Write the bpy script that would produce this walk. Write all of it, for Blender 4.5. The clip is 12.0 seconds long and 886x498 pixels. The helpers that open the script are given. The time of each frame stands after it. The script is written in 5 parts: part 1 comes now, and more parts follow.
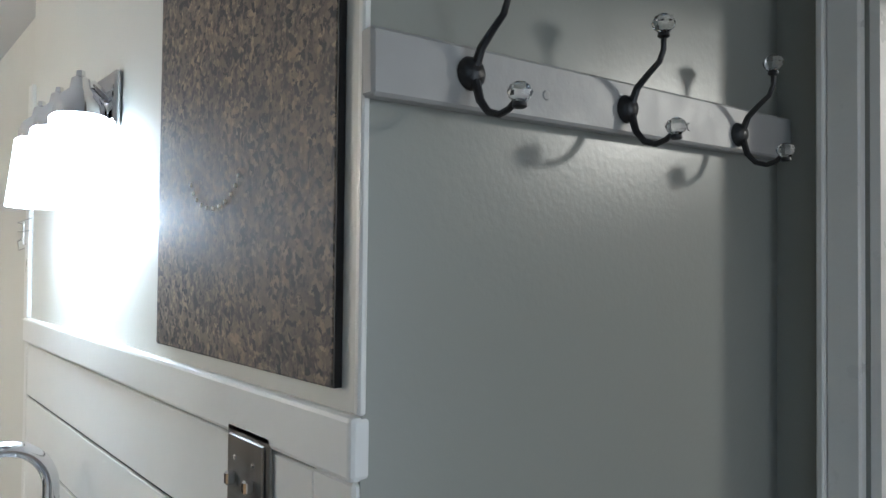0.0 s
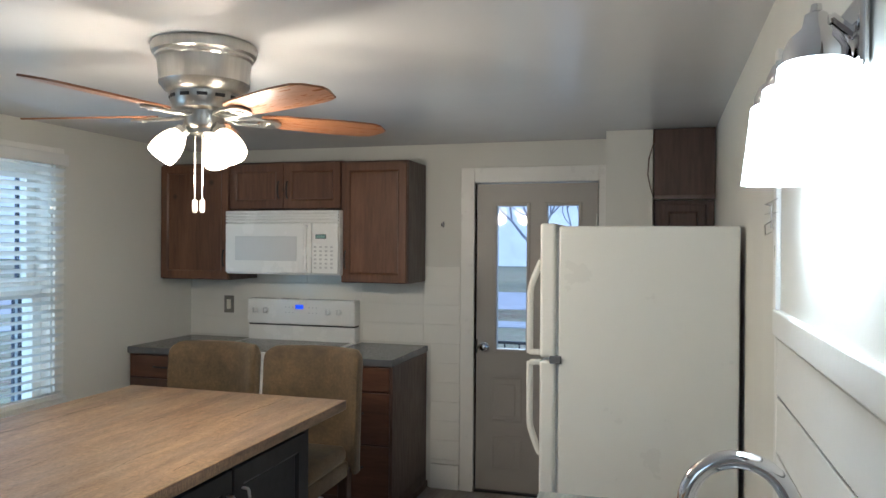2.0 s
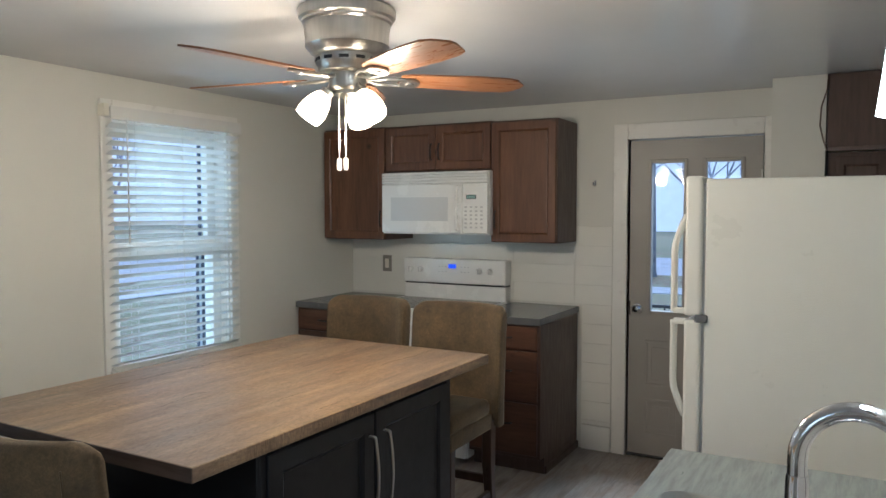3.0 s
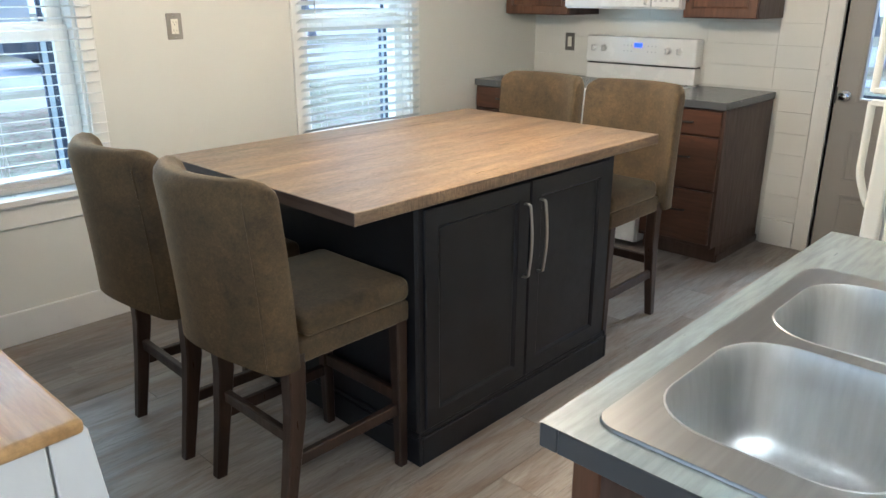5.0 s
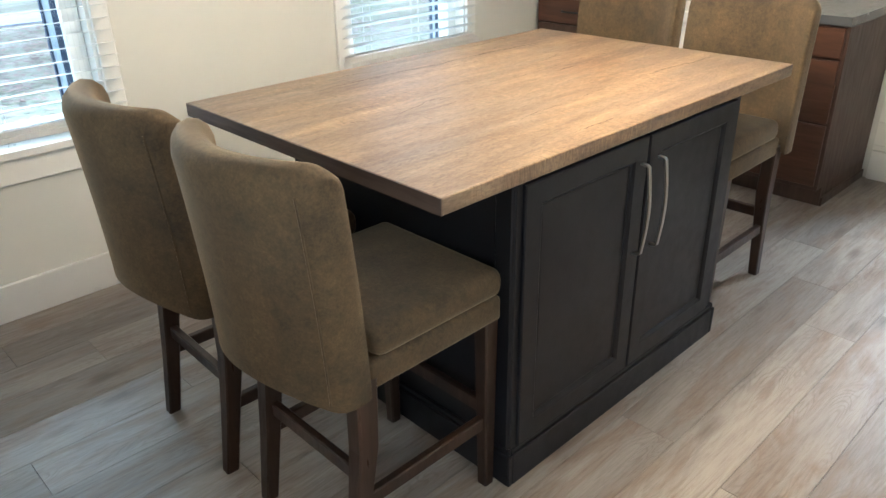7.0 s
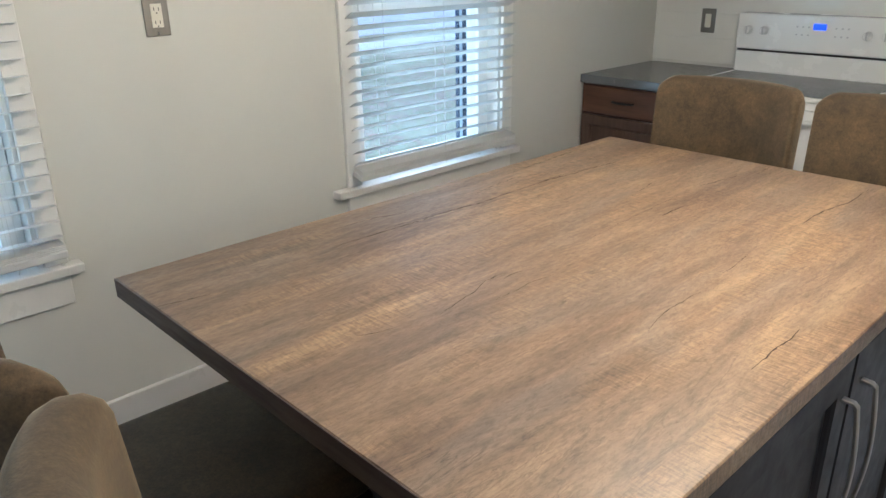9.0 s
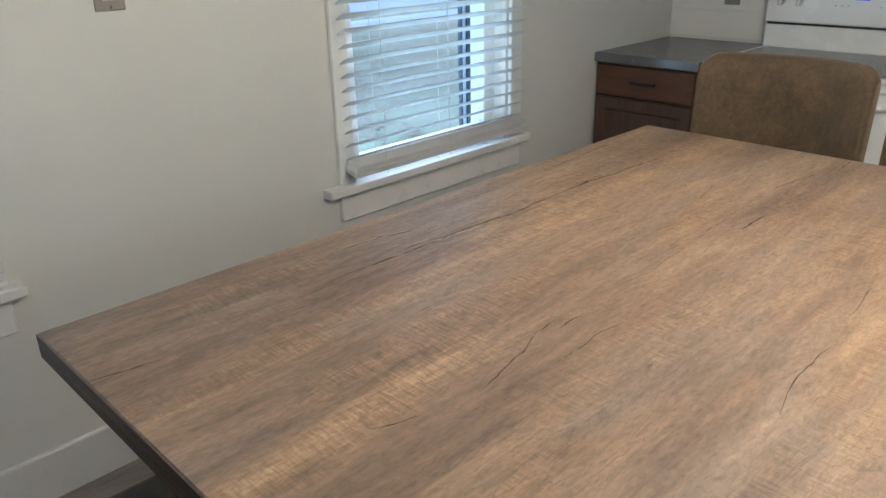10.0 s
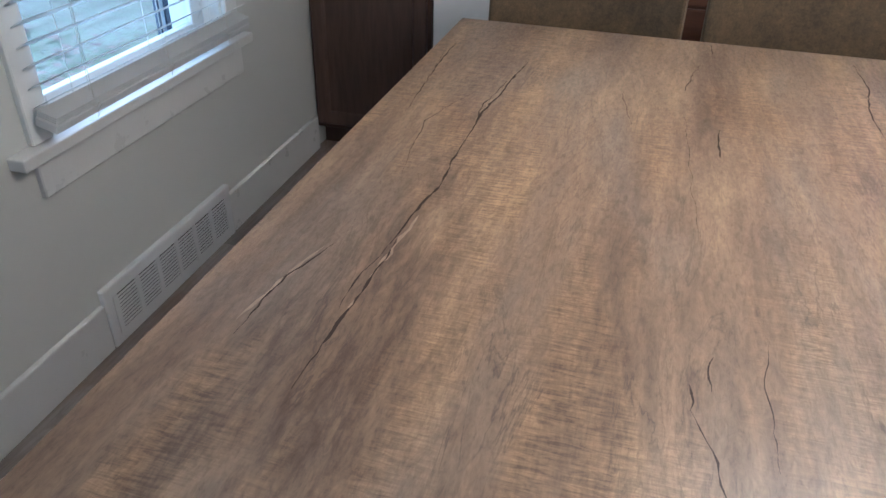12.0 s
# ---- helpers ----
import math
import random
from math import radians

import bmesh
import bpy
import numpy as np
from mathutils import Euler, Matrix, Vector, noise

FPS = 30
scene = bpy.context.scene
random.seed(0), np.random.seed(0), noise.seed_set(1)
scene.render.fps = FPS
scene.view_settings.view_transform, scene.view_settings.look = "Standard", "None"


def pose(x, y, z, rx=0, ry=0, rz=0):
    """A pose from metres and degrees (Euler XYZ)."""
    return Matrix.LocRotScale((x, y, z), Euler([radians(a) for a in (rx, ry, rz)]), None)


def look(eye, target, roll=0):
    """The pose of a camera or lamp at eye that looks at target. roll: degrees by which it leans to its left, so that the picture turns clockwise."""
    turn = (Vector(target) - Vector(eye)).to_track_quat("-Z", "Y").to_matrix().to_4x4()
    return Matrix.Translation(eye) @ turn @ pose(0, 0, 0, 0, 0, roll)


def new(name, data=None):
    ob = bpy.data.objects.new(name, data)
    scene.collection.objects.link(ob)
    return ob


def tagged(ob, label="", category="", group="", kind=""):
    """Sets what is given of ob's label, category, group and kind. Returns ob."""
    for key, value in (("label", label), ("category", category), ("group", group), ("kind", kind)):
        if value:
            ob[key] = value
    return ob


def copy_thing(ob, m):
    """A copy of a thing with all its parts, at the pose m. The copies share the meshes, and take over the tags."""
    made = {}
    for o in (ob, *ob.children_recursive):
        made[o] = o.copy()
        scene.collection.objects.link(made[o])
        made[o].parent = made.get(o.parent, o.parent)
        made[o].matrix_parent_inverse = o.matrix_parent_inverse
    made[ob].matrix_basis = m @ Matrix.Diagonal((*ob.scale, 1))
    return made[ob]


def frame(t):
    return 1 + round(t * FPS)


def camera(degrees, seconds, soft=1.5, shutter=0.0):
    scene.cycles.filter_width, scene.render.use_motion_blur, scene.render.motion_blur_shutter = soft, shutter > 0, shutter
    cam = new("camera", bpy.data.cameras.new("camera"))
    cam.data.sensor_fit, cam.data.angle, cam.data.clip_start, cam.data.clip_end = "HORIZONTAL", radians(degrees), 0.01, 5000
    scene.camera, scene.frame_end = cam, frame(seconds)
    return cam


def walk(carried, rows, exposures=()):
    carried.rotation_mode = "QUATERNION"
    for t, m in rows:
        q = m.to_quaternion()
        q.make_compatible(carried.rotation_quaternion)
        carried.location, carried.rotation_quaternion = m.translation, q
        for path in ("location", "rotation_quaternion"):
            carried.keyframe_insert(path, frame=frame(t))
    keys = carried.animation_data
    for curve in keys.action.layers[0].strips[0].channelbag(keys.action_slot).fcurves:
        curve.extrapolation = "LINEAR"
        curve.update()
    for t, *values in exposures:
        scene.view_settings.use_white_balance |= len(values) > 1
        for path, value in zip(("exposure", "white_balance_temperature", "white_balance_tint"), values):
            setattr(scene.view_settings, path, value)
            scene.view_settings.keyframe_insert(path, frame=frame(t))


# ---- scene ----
cam = camera(61.5, 12.0)
PATH = [
    (0, (-0.933, 2.213, 1.543), (0.326, 3.767, 1.592), 0.6),
    (0.5, (-0.898, 2.262, 1.573), (-0.017, 4.057, 1.609), 1.0),
    (1, (-0.856, 2.332, 1.567), (-0.434, 4.287, 1.582), 0.3),
    (1.5, (-0.838, 2.437, 1.556), (-0.964, 4.433, 1.566), 0.6),
    (2, (-0.828, 2.462, 1.546), (-1.39, 4.381, 1.535), 0.4),
    (2.5, (-0.784, 2.475, 1.527), (-1.589, 4.305, 1.485), 0.1),
    (4.5, (-0.608, 2.502, 1.465), (-1.877, 3.969, 0.979), -0.0),
    (5, (-0.612, 2.515, 1.449), (-1.924, 3.877, 0.798), -0.1),
    (5.5, (-0.691, 2.537, 1.435), (-2.003, 3.832, 0.658), -0.4),
    (6, (-0.829, 2.545, 1.436), (-2.128, 3.806, 0.587), -0.7),
    (6.5, (-0.957, 2.61, 1.441), (-2.243, 3.86, 0.556), -0.8),
    (8.3, (-1.528, 3.163, 1.467), (-2.884, 4.398, 0.671), -2.0),
    (8.5, (-1.583, 3.148, 1.461), (-2.928, 4.425, 0.71), -1.2),
    (9, (-1.778, 3.268, 1.453), (-3.125, 4.552, 0.721), -0.9),
    (9.5, (-1.928, 3.392, 1.436), (-3.283, 4.673, 0.714), -1.3),
    (10, (-2.078, 3.467, 1.403), (-3.388, 4.761, 0.622), -1.3),
    (10.5, (-2.224, 3.49, 1.396), (-3.364, 4.867, 0.499), -0.7),
    (11, (-2.367, 3.536, 1.388), (-3.274, 5.015, 0.392), 0.0),
    (11.5, (-2.53, 3.614, 1.368), (-3.209, 5.172, 0.315), 0.8),
    (12, (-2.702, 3.668, 1.359), (-3.144, 5.297, 0.285), 1.4),
]
EXPOSURES = [(0, 2.15, 5400, 10), (0.25, 1.5, 5400, 10), (0.5, 1.35, 5350, 10), (1.0, 1.89, 5550, 10), (1.5, 1.97, 5600, 10), (2.5, 1.81, 5700, 10), (4.5, 2.48, 5800, 10), (5.5, 2.89, 5850, 10), (6.5, 3.04, 6050, 10), (8.5, 2.6, 5650, 10), (9.5, 2.15, 5500, 10), (10.5, 2.09, 5450, 10), (11.5, 1.97, 5350, 13), (12, 1.98, 5000, 13)]
walk(cam, [(t, look(eye, target, roll)) for t, eye, target, roll in PATH], EXPOSURES)

# ---- world and light ----
world = bpy.data.worlds.new("world")
scene.world = world
world.use_nodes = True
wn = world.node_tree.nodes
sky = wn.new("ShaderNodeTexSky")
sky.sky_type, sky.sun_disc = "NISHITA", False
sky.sun_elevation, sky.sun_rotation = radians(49), radians(306)
sky.dust_density, sky.ozone_density = 1.0, 2.0
world.node_tree.links.new(sky.outputs[0], wn["Background"].inputs[0])
wn["Background"].inputs[1].default_value = 0.07


def lamp(name, kind, m, power, size=0.1, colour=(1, 1, 1), size_y=None):
    data = bpy.data.lights.new(name, kind)
    data.energy, data.color = power, colour
    if kind == "AREA":
        data.shape, data.size, data.size_y = "RECTANGLE", size, size_y or size
    elif kind == "POINT":
        data.shadow_soft_size = size
    elif kind == "SUN":
        data.angle = size
    ob = new(name, data)
    ob.matrix_world = m
    return ob


X0, Y1, ZC = -4.0, 7.0, 2.185          # west wall, north wall, ceiling
XP, XE = -0.597, -0.55                 # east wall: panelled stretch, and behind the refrigerator
HY, XH = 2.735, 0.10                   # hook wall, hall wall
WINS = [(4.95, 5.745), (2.99, 3.80)]   # window openings in the west wall
ZW0, ZW1 = 0.62, 1.985

lamp("sun", "SUN", look((-7, 5, 10), (0, 0, 0)), 0.55, radians(50), (0.8, 0.92, 1))
for a, b in WINS:
    lamp("daylight_fill", "AREA", look((X0 - 4.5, (a + b) / 2, 3.9), (-2.4, (a + b) / 2, 0.8)), 90, 3.2, (0.56, 0.82, 1), 1.6)
# light thrown up by the pale ground outside
for yo, yi in ((5.1, 5.3), (1.8, 3.2)):
    lamp("ground_light", "AREA", look((X0 - 2.2, yo, -0.45), (-2.3, yi, 2.1)), 30, 1.0, (0.56, 0.84, 1), 1.0)
lamp("daylight_fill", "AREA", look((-1.57, Y1 + 1.3, 3.0), (-1.6, 5.2, 0.3)), 48, 0.9, (0.72, 0.87, 1), 0.9)
# fill lamps added in openings guessed on the unseen south and east sides
lamp("daylight_fill", "AREA", look((-2.2, 0.03, 1.4), (-1.9, 5, 0.3)), 0.7, 1.3, (0.8, 0.92, 1), 1.3)
lamp("daylight_fill", "AREA", look((XH - 0.01, 0.95, 1.15), (-2.3, 4.2, 0.0)), 3.2, 1.0, (0.98, 0.97, 0.92), 1.6)
lamp("hall_ceiling_bulb", "POINT", pose(0.78, 1.97, 1.95), 4.6, 0.05, (1, 0.88, 0.68))
FAN = Vector((-2.25, 4.56, 0))
for i in range(3):
    a = radians(35 + 190 + 120 * i)
    lamp("fan_bulb", "POINT", pose(FAN.x + 0.152 * math.cos(a), FAN.y + 0.152 * math.sin(a), 1.785), 4.6, 0.045, (1, 0.82, 0.6))
for y in (3.455, 3.597, 3.74):
    lamp("sconce_bulb", "POINT", pose(-0.65, y, 1.615), 0.31, 0.03, (0.88, 0.98, 1))


# ---- materials ----
def nodes(m):
    nt = m.node_tree
    return nt, nt.nodes, nt.links


def node(nt, kind, **values):
    n = nt.nodes.new(kind)
    for key, v in values.items():
        n.inputs[key].default_value = v
    return n


def coords(nt, scale=(1, 1, 1), shuffle=False):
    """Object coordinates, stretched; shuffle moves them for each object by its random number."""
    tc = nt.nodes.new("ShaderNodeTexCoord")
    mp = nt.nodes.new("ShaderNodeMapping")
    mp.inputs["Scale"].default_value = scale
    nt.links.new(tc.outputs["Object"], mp.inputs["Vector"])
    if shuffle:
        info = nt.nodes.new("ShaderNodeObjectInfo")
        mul = nt.nodes.new("ShaderNodeMath")
        mul.operation = "MULTIPLY"
        mul.inputs[1].default_value = 37.0
        nt.links.new(info.outputs["Random"], mul.inputs[0])
        nt.links.new(mul.outputs[0], mp.inputs["Location"])
    return mp.outputs["Vector"]


def noise_of(nt, vec, scale, detail=4.0, rough=0.55, distortion=0.0):
    n = node(nt, "ShaderNodeTexNoise", Scale=scale, Detail=detail, Roughness=rough, Distortion=distortion)
    nt.links.new(vec, n.inputs["Vector"])
    return n.outputs["Fac"]


def ramp(nt, fac, stops):
    r = nt.nodes.new("ShaderNodeValToRGB")
    el = r.color_ramp.elements
    while len(el) < len(stops):
        el.new(0.5)
    for e, (p, c) in zip(el, stops):
        e.position, e.color = p, (*c, 1)
    nt.links.new(fac, r.inputs["Fac"])
    return r.outputs["Color"]


def mix(nt, a, b, fac, mode="MIX"):
    m = nt.nodes.new("ShaderNodeMix")
    m.data_type, m.blend_type = "RGBA", mode
    for sock, v in ((m.inputs[0], fac), (m.inputs[6], a), (m.inputs[7], b)):
        if isinstance(v, bpy.types.NodeSocket):
            nt.links.new(v, sock)
        else:
            sock.default_value = v if isinstance(v, float) else (*v, 1)
    return m.outputs[2]


def remap(nt, fac, a, b, lo, hi):
    n = node(nt, "ShaderNodeMapRange")
    n.inputs[1].default_value, n.inputs[2].default_value = a, b
    n.inputs[3].default_value, n.inputs[4].default_value = lo, hi
    nt.links.new(fac, n.inputs[0])
    return n.outputs[0]


def bump(nt, bsdf, height, strength, distance=0.002):
    n = node(nt, "ShaderNodeBump", Strength=strength, Distance=distance)
    nt.links.new(height, n.inputs["Height"])
    nt.links.new(n.outputs[0], bsdf.inputs["Normal"])


def base(name, rough=0.5, metal=0.0):
    m = bpy.data.materials.new(name)
    m.use_nodes = True
    b = m.node_tree.nodes["Principled BSDF"]
    b.inputs["Roughness"].default_value = rough
    b.inputs["Metallic"].default_value = metal
    return m, m.node_tree, b


def paint(name, colour, rough=0.5, vary=0.06, scale=3.0, grain=0.15, fine=220.0, metal=0.0, shuffle=False, stretch=(1, 1, 1), rough_vary=0.12):
    """A surface of one colour with broad stains, fine relief and uneven gloss."""
    m, nt, b = base(name, rough, metal)
    v = coords(nt, stretch, shuffle)
    big = noise_of(nt, v, scale, 5)
    dark = tuple(c * (1 - 2 * vary) for c in colour)
    light = tuple(min(1, c * (1 + vary)) for c in colour)
    nt.links.new(ramp(nt, big, [(0.3, dark), (0.7, light)]), b.inputs["Base Color"])
    small = noise_of(nt, v, fine, 3)
    nt.links.new(remap(nt, noise_of(nt, v, scale * 4, 4), 0.3, 0.7, rough - rough_vary / 2, rough + rough_vary / 2), b.inputs["Roughness"])
    bump(nt, b, small, grain)
    return m


def timber(name, stops, along=1, rough=0.45, scale=1.0, shuffle=False, relief=0.25, knots=0.0, stain=None):
    """Wood whose grain runs along the given axis."""
    m, nt, b = base(name, rough)
    s = [9.0 * scale] * 3
    s[along] = 0.9 * scale
    v = coords(nt, s, shuffle)
    broad = noise_of(nt, v, 1.0, 5, 0.6, 0.8)
    fine = noise_of(nt, v, 9.0, 5, 0.65, 0.2)
    col = ramp(nt, broad, stops)
    lines = ramp(nt, fine, [(0.35, (0.55, 0.55, 0.55)), (0.6, (1, 1, 1))])
    col = mix(nt, col, lines, 0.55, "MULTIPLY")
    if knots:
        kv = coords(nt, (3.2, 3.2, 3.2), shuffle)
        vor = node(nt, "ShaderNodeTexVoronoi", Scale=1.6)
        nt.links.new(kv, vor.inputs["Vector"])
        k = remap(nt, vor.outputs["Distance"], 0.03, 0.13, knots, 0.0)
        col = mix(nt, col, (0.02, 0.012, 0.008), k)
    if stain:
        col = mix(nt, col, stain, remap(nt, noise_of(nt, coords(nt, (2, 2, 2), shuffle), 1.3, 3), 0.45, 0.7, 0.0, 0.6))
    nt.links.new(col, b.inputs["Base Color"])
    nt.links.new(remap(nt, fine, 0.3, 0.7, rough + 0.1, rough - 0.08), b.inputs["Roughness"])
    bump(nt, b, fine, relief, 0.001)
    return m


def glow(name, colour, strength, base_colour=(0.9, 0.9, 0.88)):
    m, nt, b = base(name, 0.35)
    b.inputs["Base Color"].default_value = (*base_colour, 1)
    b.inputs["Emission Color"].default_value = (*colour, 1)
    b.inputs["Emission Strength"].default_value = strength
    return m


def plain(name, colour, rough=0.5, metal=0.0):
    m, nt, b = base(name, rough, metal)
    b.inputs["Base Color"].default_value = (*colour, 1)
    return m


DUSK, PALE = (0.5, 0.46, 0.46), (1.32, 1.26, 1.14)
SMOKE = [
    (-2.93, 4.62, 0.055, 0.5, DUSK, 0.85), (-2.9, 4.1, 0.075, 0.32, DUSK, 0.9), (-3.0, 4.05, 0.03, 0.4, DUSK, 0.8),
    (-2.6, 4.9, 0.04, 0.28, DUSK, 0.7), (-2.68, 4.25, 0.025, 0.35, DUSK, 0.6), (-2.45, 4.3, 0.03, 0.3, DUSK, 0.5),
    (-2.78, 4.45, 0.035, 0.5, PALE, 0.8), (-2.5, 4.62, 0.03, 0.35, PALE, 0.7), (-3.02, 4.5, 0.03, 0.5, PALE, 0.6),
    (-2.42, 4.05, 0.04, 0.3, PALE, 0.6), (-2.25, 4.5, 0.05, 0.5, PALE, 0.5)]


def table_wood():
    """Weathered oak laminate: soft tone patches, smoky streaks, cross ripples, pores and fine veins."""
    m, nt, b = base("table_oak", 0.38)
    broad = noise_of(nt, coords(nt, (5.5, 0.7, 5.5)), 1.6, 7, 0.64, 0.6)
    col = ramp(nt, broad, [(0.3, (0.132, 0.09, 0.064)), (0.43, (0.188, 0.132, 0.09)), (0.54, (0.246, 0.174, 0.116)), (0.64, (0.318, 0.229, 0.146)), (0.76, (0.25, 0.178, 0.121))])
    smoke = noise_of(nt, coords(nt, (6.5, 0.55, 6.5)), 1.3, 6, 0.64, 0.7)
    col = mix(nt, col, ramp(nt, smoke, [(0.33, (0.5, 0.48, 0.49)), (0.47, (1, 1, 1)), (1.0, (1, 1, 1))]), 0.5, "MULTIPLY")
    grey = noise_of(nt, coords(nt, (3.4, 0.8, 3.4)), 1.9, 5, 0.55, 0.9)
    col = mix(nt, col, (0.2, 0.174, 0.15), remap(nt, grey, 0.5, 0.66, 0.0, 0.45))
    mottle = noise_of(nt, coords(nt, (30, 5.5, 30)), 1.4, 8, 0.72, 0.5)
    col = mix(nt, col, ramp(nt, mottle, [(0.34, (0.62, 0.59, 0.57)), (0.5, (0.97, 0.95, 0.94)), (0.66, (1.3, 1.26, 1.18))]), 0.72, "MULTIPLY")
    fine = noise_of(nt, coords(nt, (120, 38, 120)), 1.5, 6, 0.75, 0.6)
    col = mix(nt, col, ramp(nt, fine, [(0.36, (0.6, 0.57, 0.55)), (0.5, (0.97, 0.96, 0.95)), (0.64, (1.22, 1.2, 1.15))]), 0.6, "MULTIPLY")
    ripple = noise_of(nt, coords(nt, (30, 230, 30)), 1.0, 5, 0.68, 0.9)
    where = remap(nt, noise_of(nt, coords(nt, (8, 2.0, 8)), 1.0, 4, 0.6), 0.48, 0.62, 0.0, 1.0)
    rip = mix(nt, (1, 1, 1), ramp(nt, ripple, [(0.38, (0.68, 0.63, 0.58)), (0.6, (1.45, 1.38, 1.22))]), where)
    col = mix(nt, col, rip, 0.95, "MULTIPLY")
    # smoky and pale figures that run along the boards
    warp = mix(nt, coords(nt), noise_of(nt, coords(nt, (7, 2.5, 7)), 1.4, 5, 0.6, 0.5), 0.06)
    for cx, cy, wide, long_, tint, most in SMOKE:
        sub = nt.nodes.new("ShaderNodeVectorMath")
        sub.operation = "SUBTRACT"
        nt.links.new(warp, sub.inputs[0])
        sub.inputs[1].default_value = (cx * 0.94 + 0.03, cy * 0.94 + 0.03, 0.8816)
        div = nt.nodes.new("ShaderNodeVectorMath")
        div.operation = "DIVIDE"
        nt.links.new(sub.outputs[0], div.inputs[0])
        div.inputs[1].default_value = (wide, long_, 1.0)
        size = nt.nodes.new("ShaderNodeVectorMath")
        size.operation = "LENGTH"
        nt.links.new(div.outputs[0], size.inputs[0])
        veil = nt.nodes.new("ShaderNodeMath")
        veil.operation = "MULTIPLY"
        nt.links.new(remap(nt, size.outputs["Value"], 0.25, 1.15, most, 0.0), veil.inputs[0])
        nt.links.new(remap(nt, mottle, 0.35, 0.6, 0.95, 0.3), veil.inputs[1])
        col = mix(nt, col, mix(nt, col, tint, 1.0, "MULTIPLY"), veil.outputs[0])
    pores = noise_of(nt, coords(nt, (260, 38, 260)), 1.0, 3, 0.6, 0.3)
    col = mix(nt, col, ramp(nt, pores, [(0.3, (0.5, 0.46, 0.44)), (0.4, (1, 1, 1))]), 0.35, "MULTIPLY")
    for stretch, seed_scale, wide, low, most in (((9, 1.1, 9), 1.2, 0.012, 0.54, 0.55), ((17, 2.6, 17), 0.9, 0.016, 0.5, 0.4)):
        vein = noise_of(nt, coords(nt, stretch), seed_scale, 6, 0.62, 1.6)
        away = nt.nodes.new("ShaderNodeMath")
        away.operation = "SUBTRACT"
        away.inputs[1].default_value = 0.5
        nt.links.new(vein, away.inputs[0])
        ab = nt.nodes.new("ShaderNodeMath")
        ab.operation = "ABSOLUTE"
        nt.links.new(away.outputs[0], ab.inputs[0])
        seam = remap(nt, ab.outputs[0], 0.0, wide, 1.0, 0.0)
        part_of = remap(nt, noise_of(nt, coords(nt, (3, 1.4, 3)), 2.1 * seed_scale, 3), low, low + 0.09, 0.0, most)
        mul = nt.nodes.new("ShaderNodeMath")
        mul.operation = "MULTIPLY"
        nt.links.new(seam, mul.inputs[0])
        nt.links.new(part_of, mul.inputs[1])
        col = mix(nt, col, (0.045, 0.03, 0.024), mul.outputs[0])
    nt.links.new(col, b.inputs["Base Color"])
    nt.links.new(remap(nt, fine, 0.3, 0.7, 0.44, 0.29), b.inputs["Roughness"])
    high = mix(nt, fine, ripple, 0.5)
    bump(nt, b, high, 0.35, 0.001)
    return m


def plank_vinyl():
    """Grey-brown vinyl planks: broad brown and grey drifts, cathedral grain lines, fine streaks and smoky knots."""
    m, nt, b = base("floor_planks", 0.42)
    info = nt.nodes.new("ShaderNodeObjectInfo")
    tone = ramp(nt, info.outputs["Random"], [(0.0, (0.3, 0.27, 0.24)), (0.4, (0.345, 0.31, 0.278)), (0.7, (0.37, 0.33, 0.29)), (1.0, (0.41, 0.37, 0.33))])
    broad = noise_of(nt, coords(nt, (6, 0.9, 6), True), 1.2, 6, 0.6, 1.0)
    col = mix(nt, tone, ramp(nt, broad, [(0.3, (0.55, 0.53, 0.53)), (0.5, (0.92, 0.9, 0.88)), (0.7, (1.12, 1.1, 1.06))]), 0.8, "MULTIPLY")
    patch = noise_of(nt, coords(nt, (7, 1.5, 7), True), 1.3, 5, 0.65, 0.8)
    col = mix(nt, col, (0.23, 0.155, 0.108), remap(nt, patch, 0.48, 0.64, 0.0, 0.62))
    figure = noise_of(nt, coords(nt, (8, 1.3, 8), True), 1.0, 3, 0.5, 0.7)
    bands = nt.nodes.new("ShaderNodeMath")
    bands.operation = "MULTIPLY"
    bands.inputs[1].default_value = 170.0
    nt.links.new(figure, bands.inputs[0])
    wave = nt.nodes.new("ShaderNodeMath")
    wave.operation = "SINE"
    nt.links.new(bands.outputs[0], wave.inputs[0])
    rings = remap(nt, wave.outputs[0], 0.1, 0.95, 0.0, 1.0)
    here = remap(nt, noise_of(nt, coords(nt, (5, 1.6, 5), True), 1.6, 3, 0.5), 0.46, 0.6, 0.04, 0.32)
    lines = nt.nodes.new("ShaderNodeMath")
    lines.operation = "MULTIPLY"
    nt.links.new(rings, lines.inputs[0])
    nt.links.new(here, lines.inputs[1])
    col = mix(nt, col, (0.17, 0.125, 0.098), lines.outputs[0])
    fine = noise_of(nt, coords(nt, (90, 5, 90), True), 1.4, 5, 0.7, 0.4)
    col = mix(nt, col, ramp(nt, fine, [(0.34, (0.66, 0.63, 0.61)), (0.56, (1, 1, 1))]), 0.6, "MULTIPLY")
    vor = node(nt, "ShaderNodeTexVoronoi", Scale=1.0)
    nt.links.new(mix(nt, coords(nt, (5.5, 1.9, 5.5), True), noise_of(nt, coords(nt, (14, 5, 14), True), 1.0, 4), 0.16), vor.inputs["Vector"])
    col = mix(nt, col, (0.085, 0.065, 0.055), remap(nt, vor.outputs["Distance"], 0.02, 0.17, 0.8, 0.0))
    nt.links.new(col, b.inputs["Base Color"])
    nt.links.new(remap(nt, fine, 0.3, 0.7, 0.5, 0.36), b.inputs["Roughness"])
    bump(nt, b, fine, 0.3, 0.001)
    return m


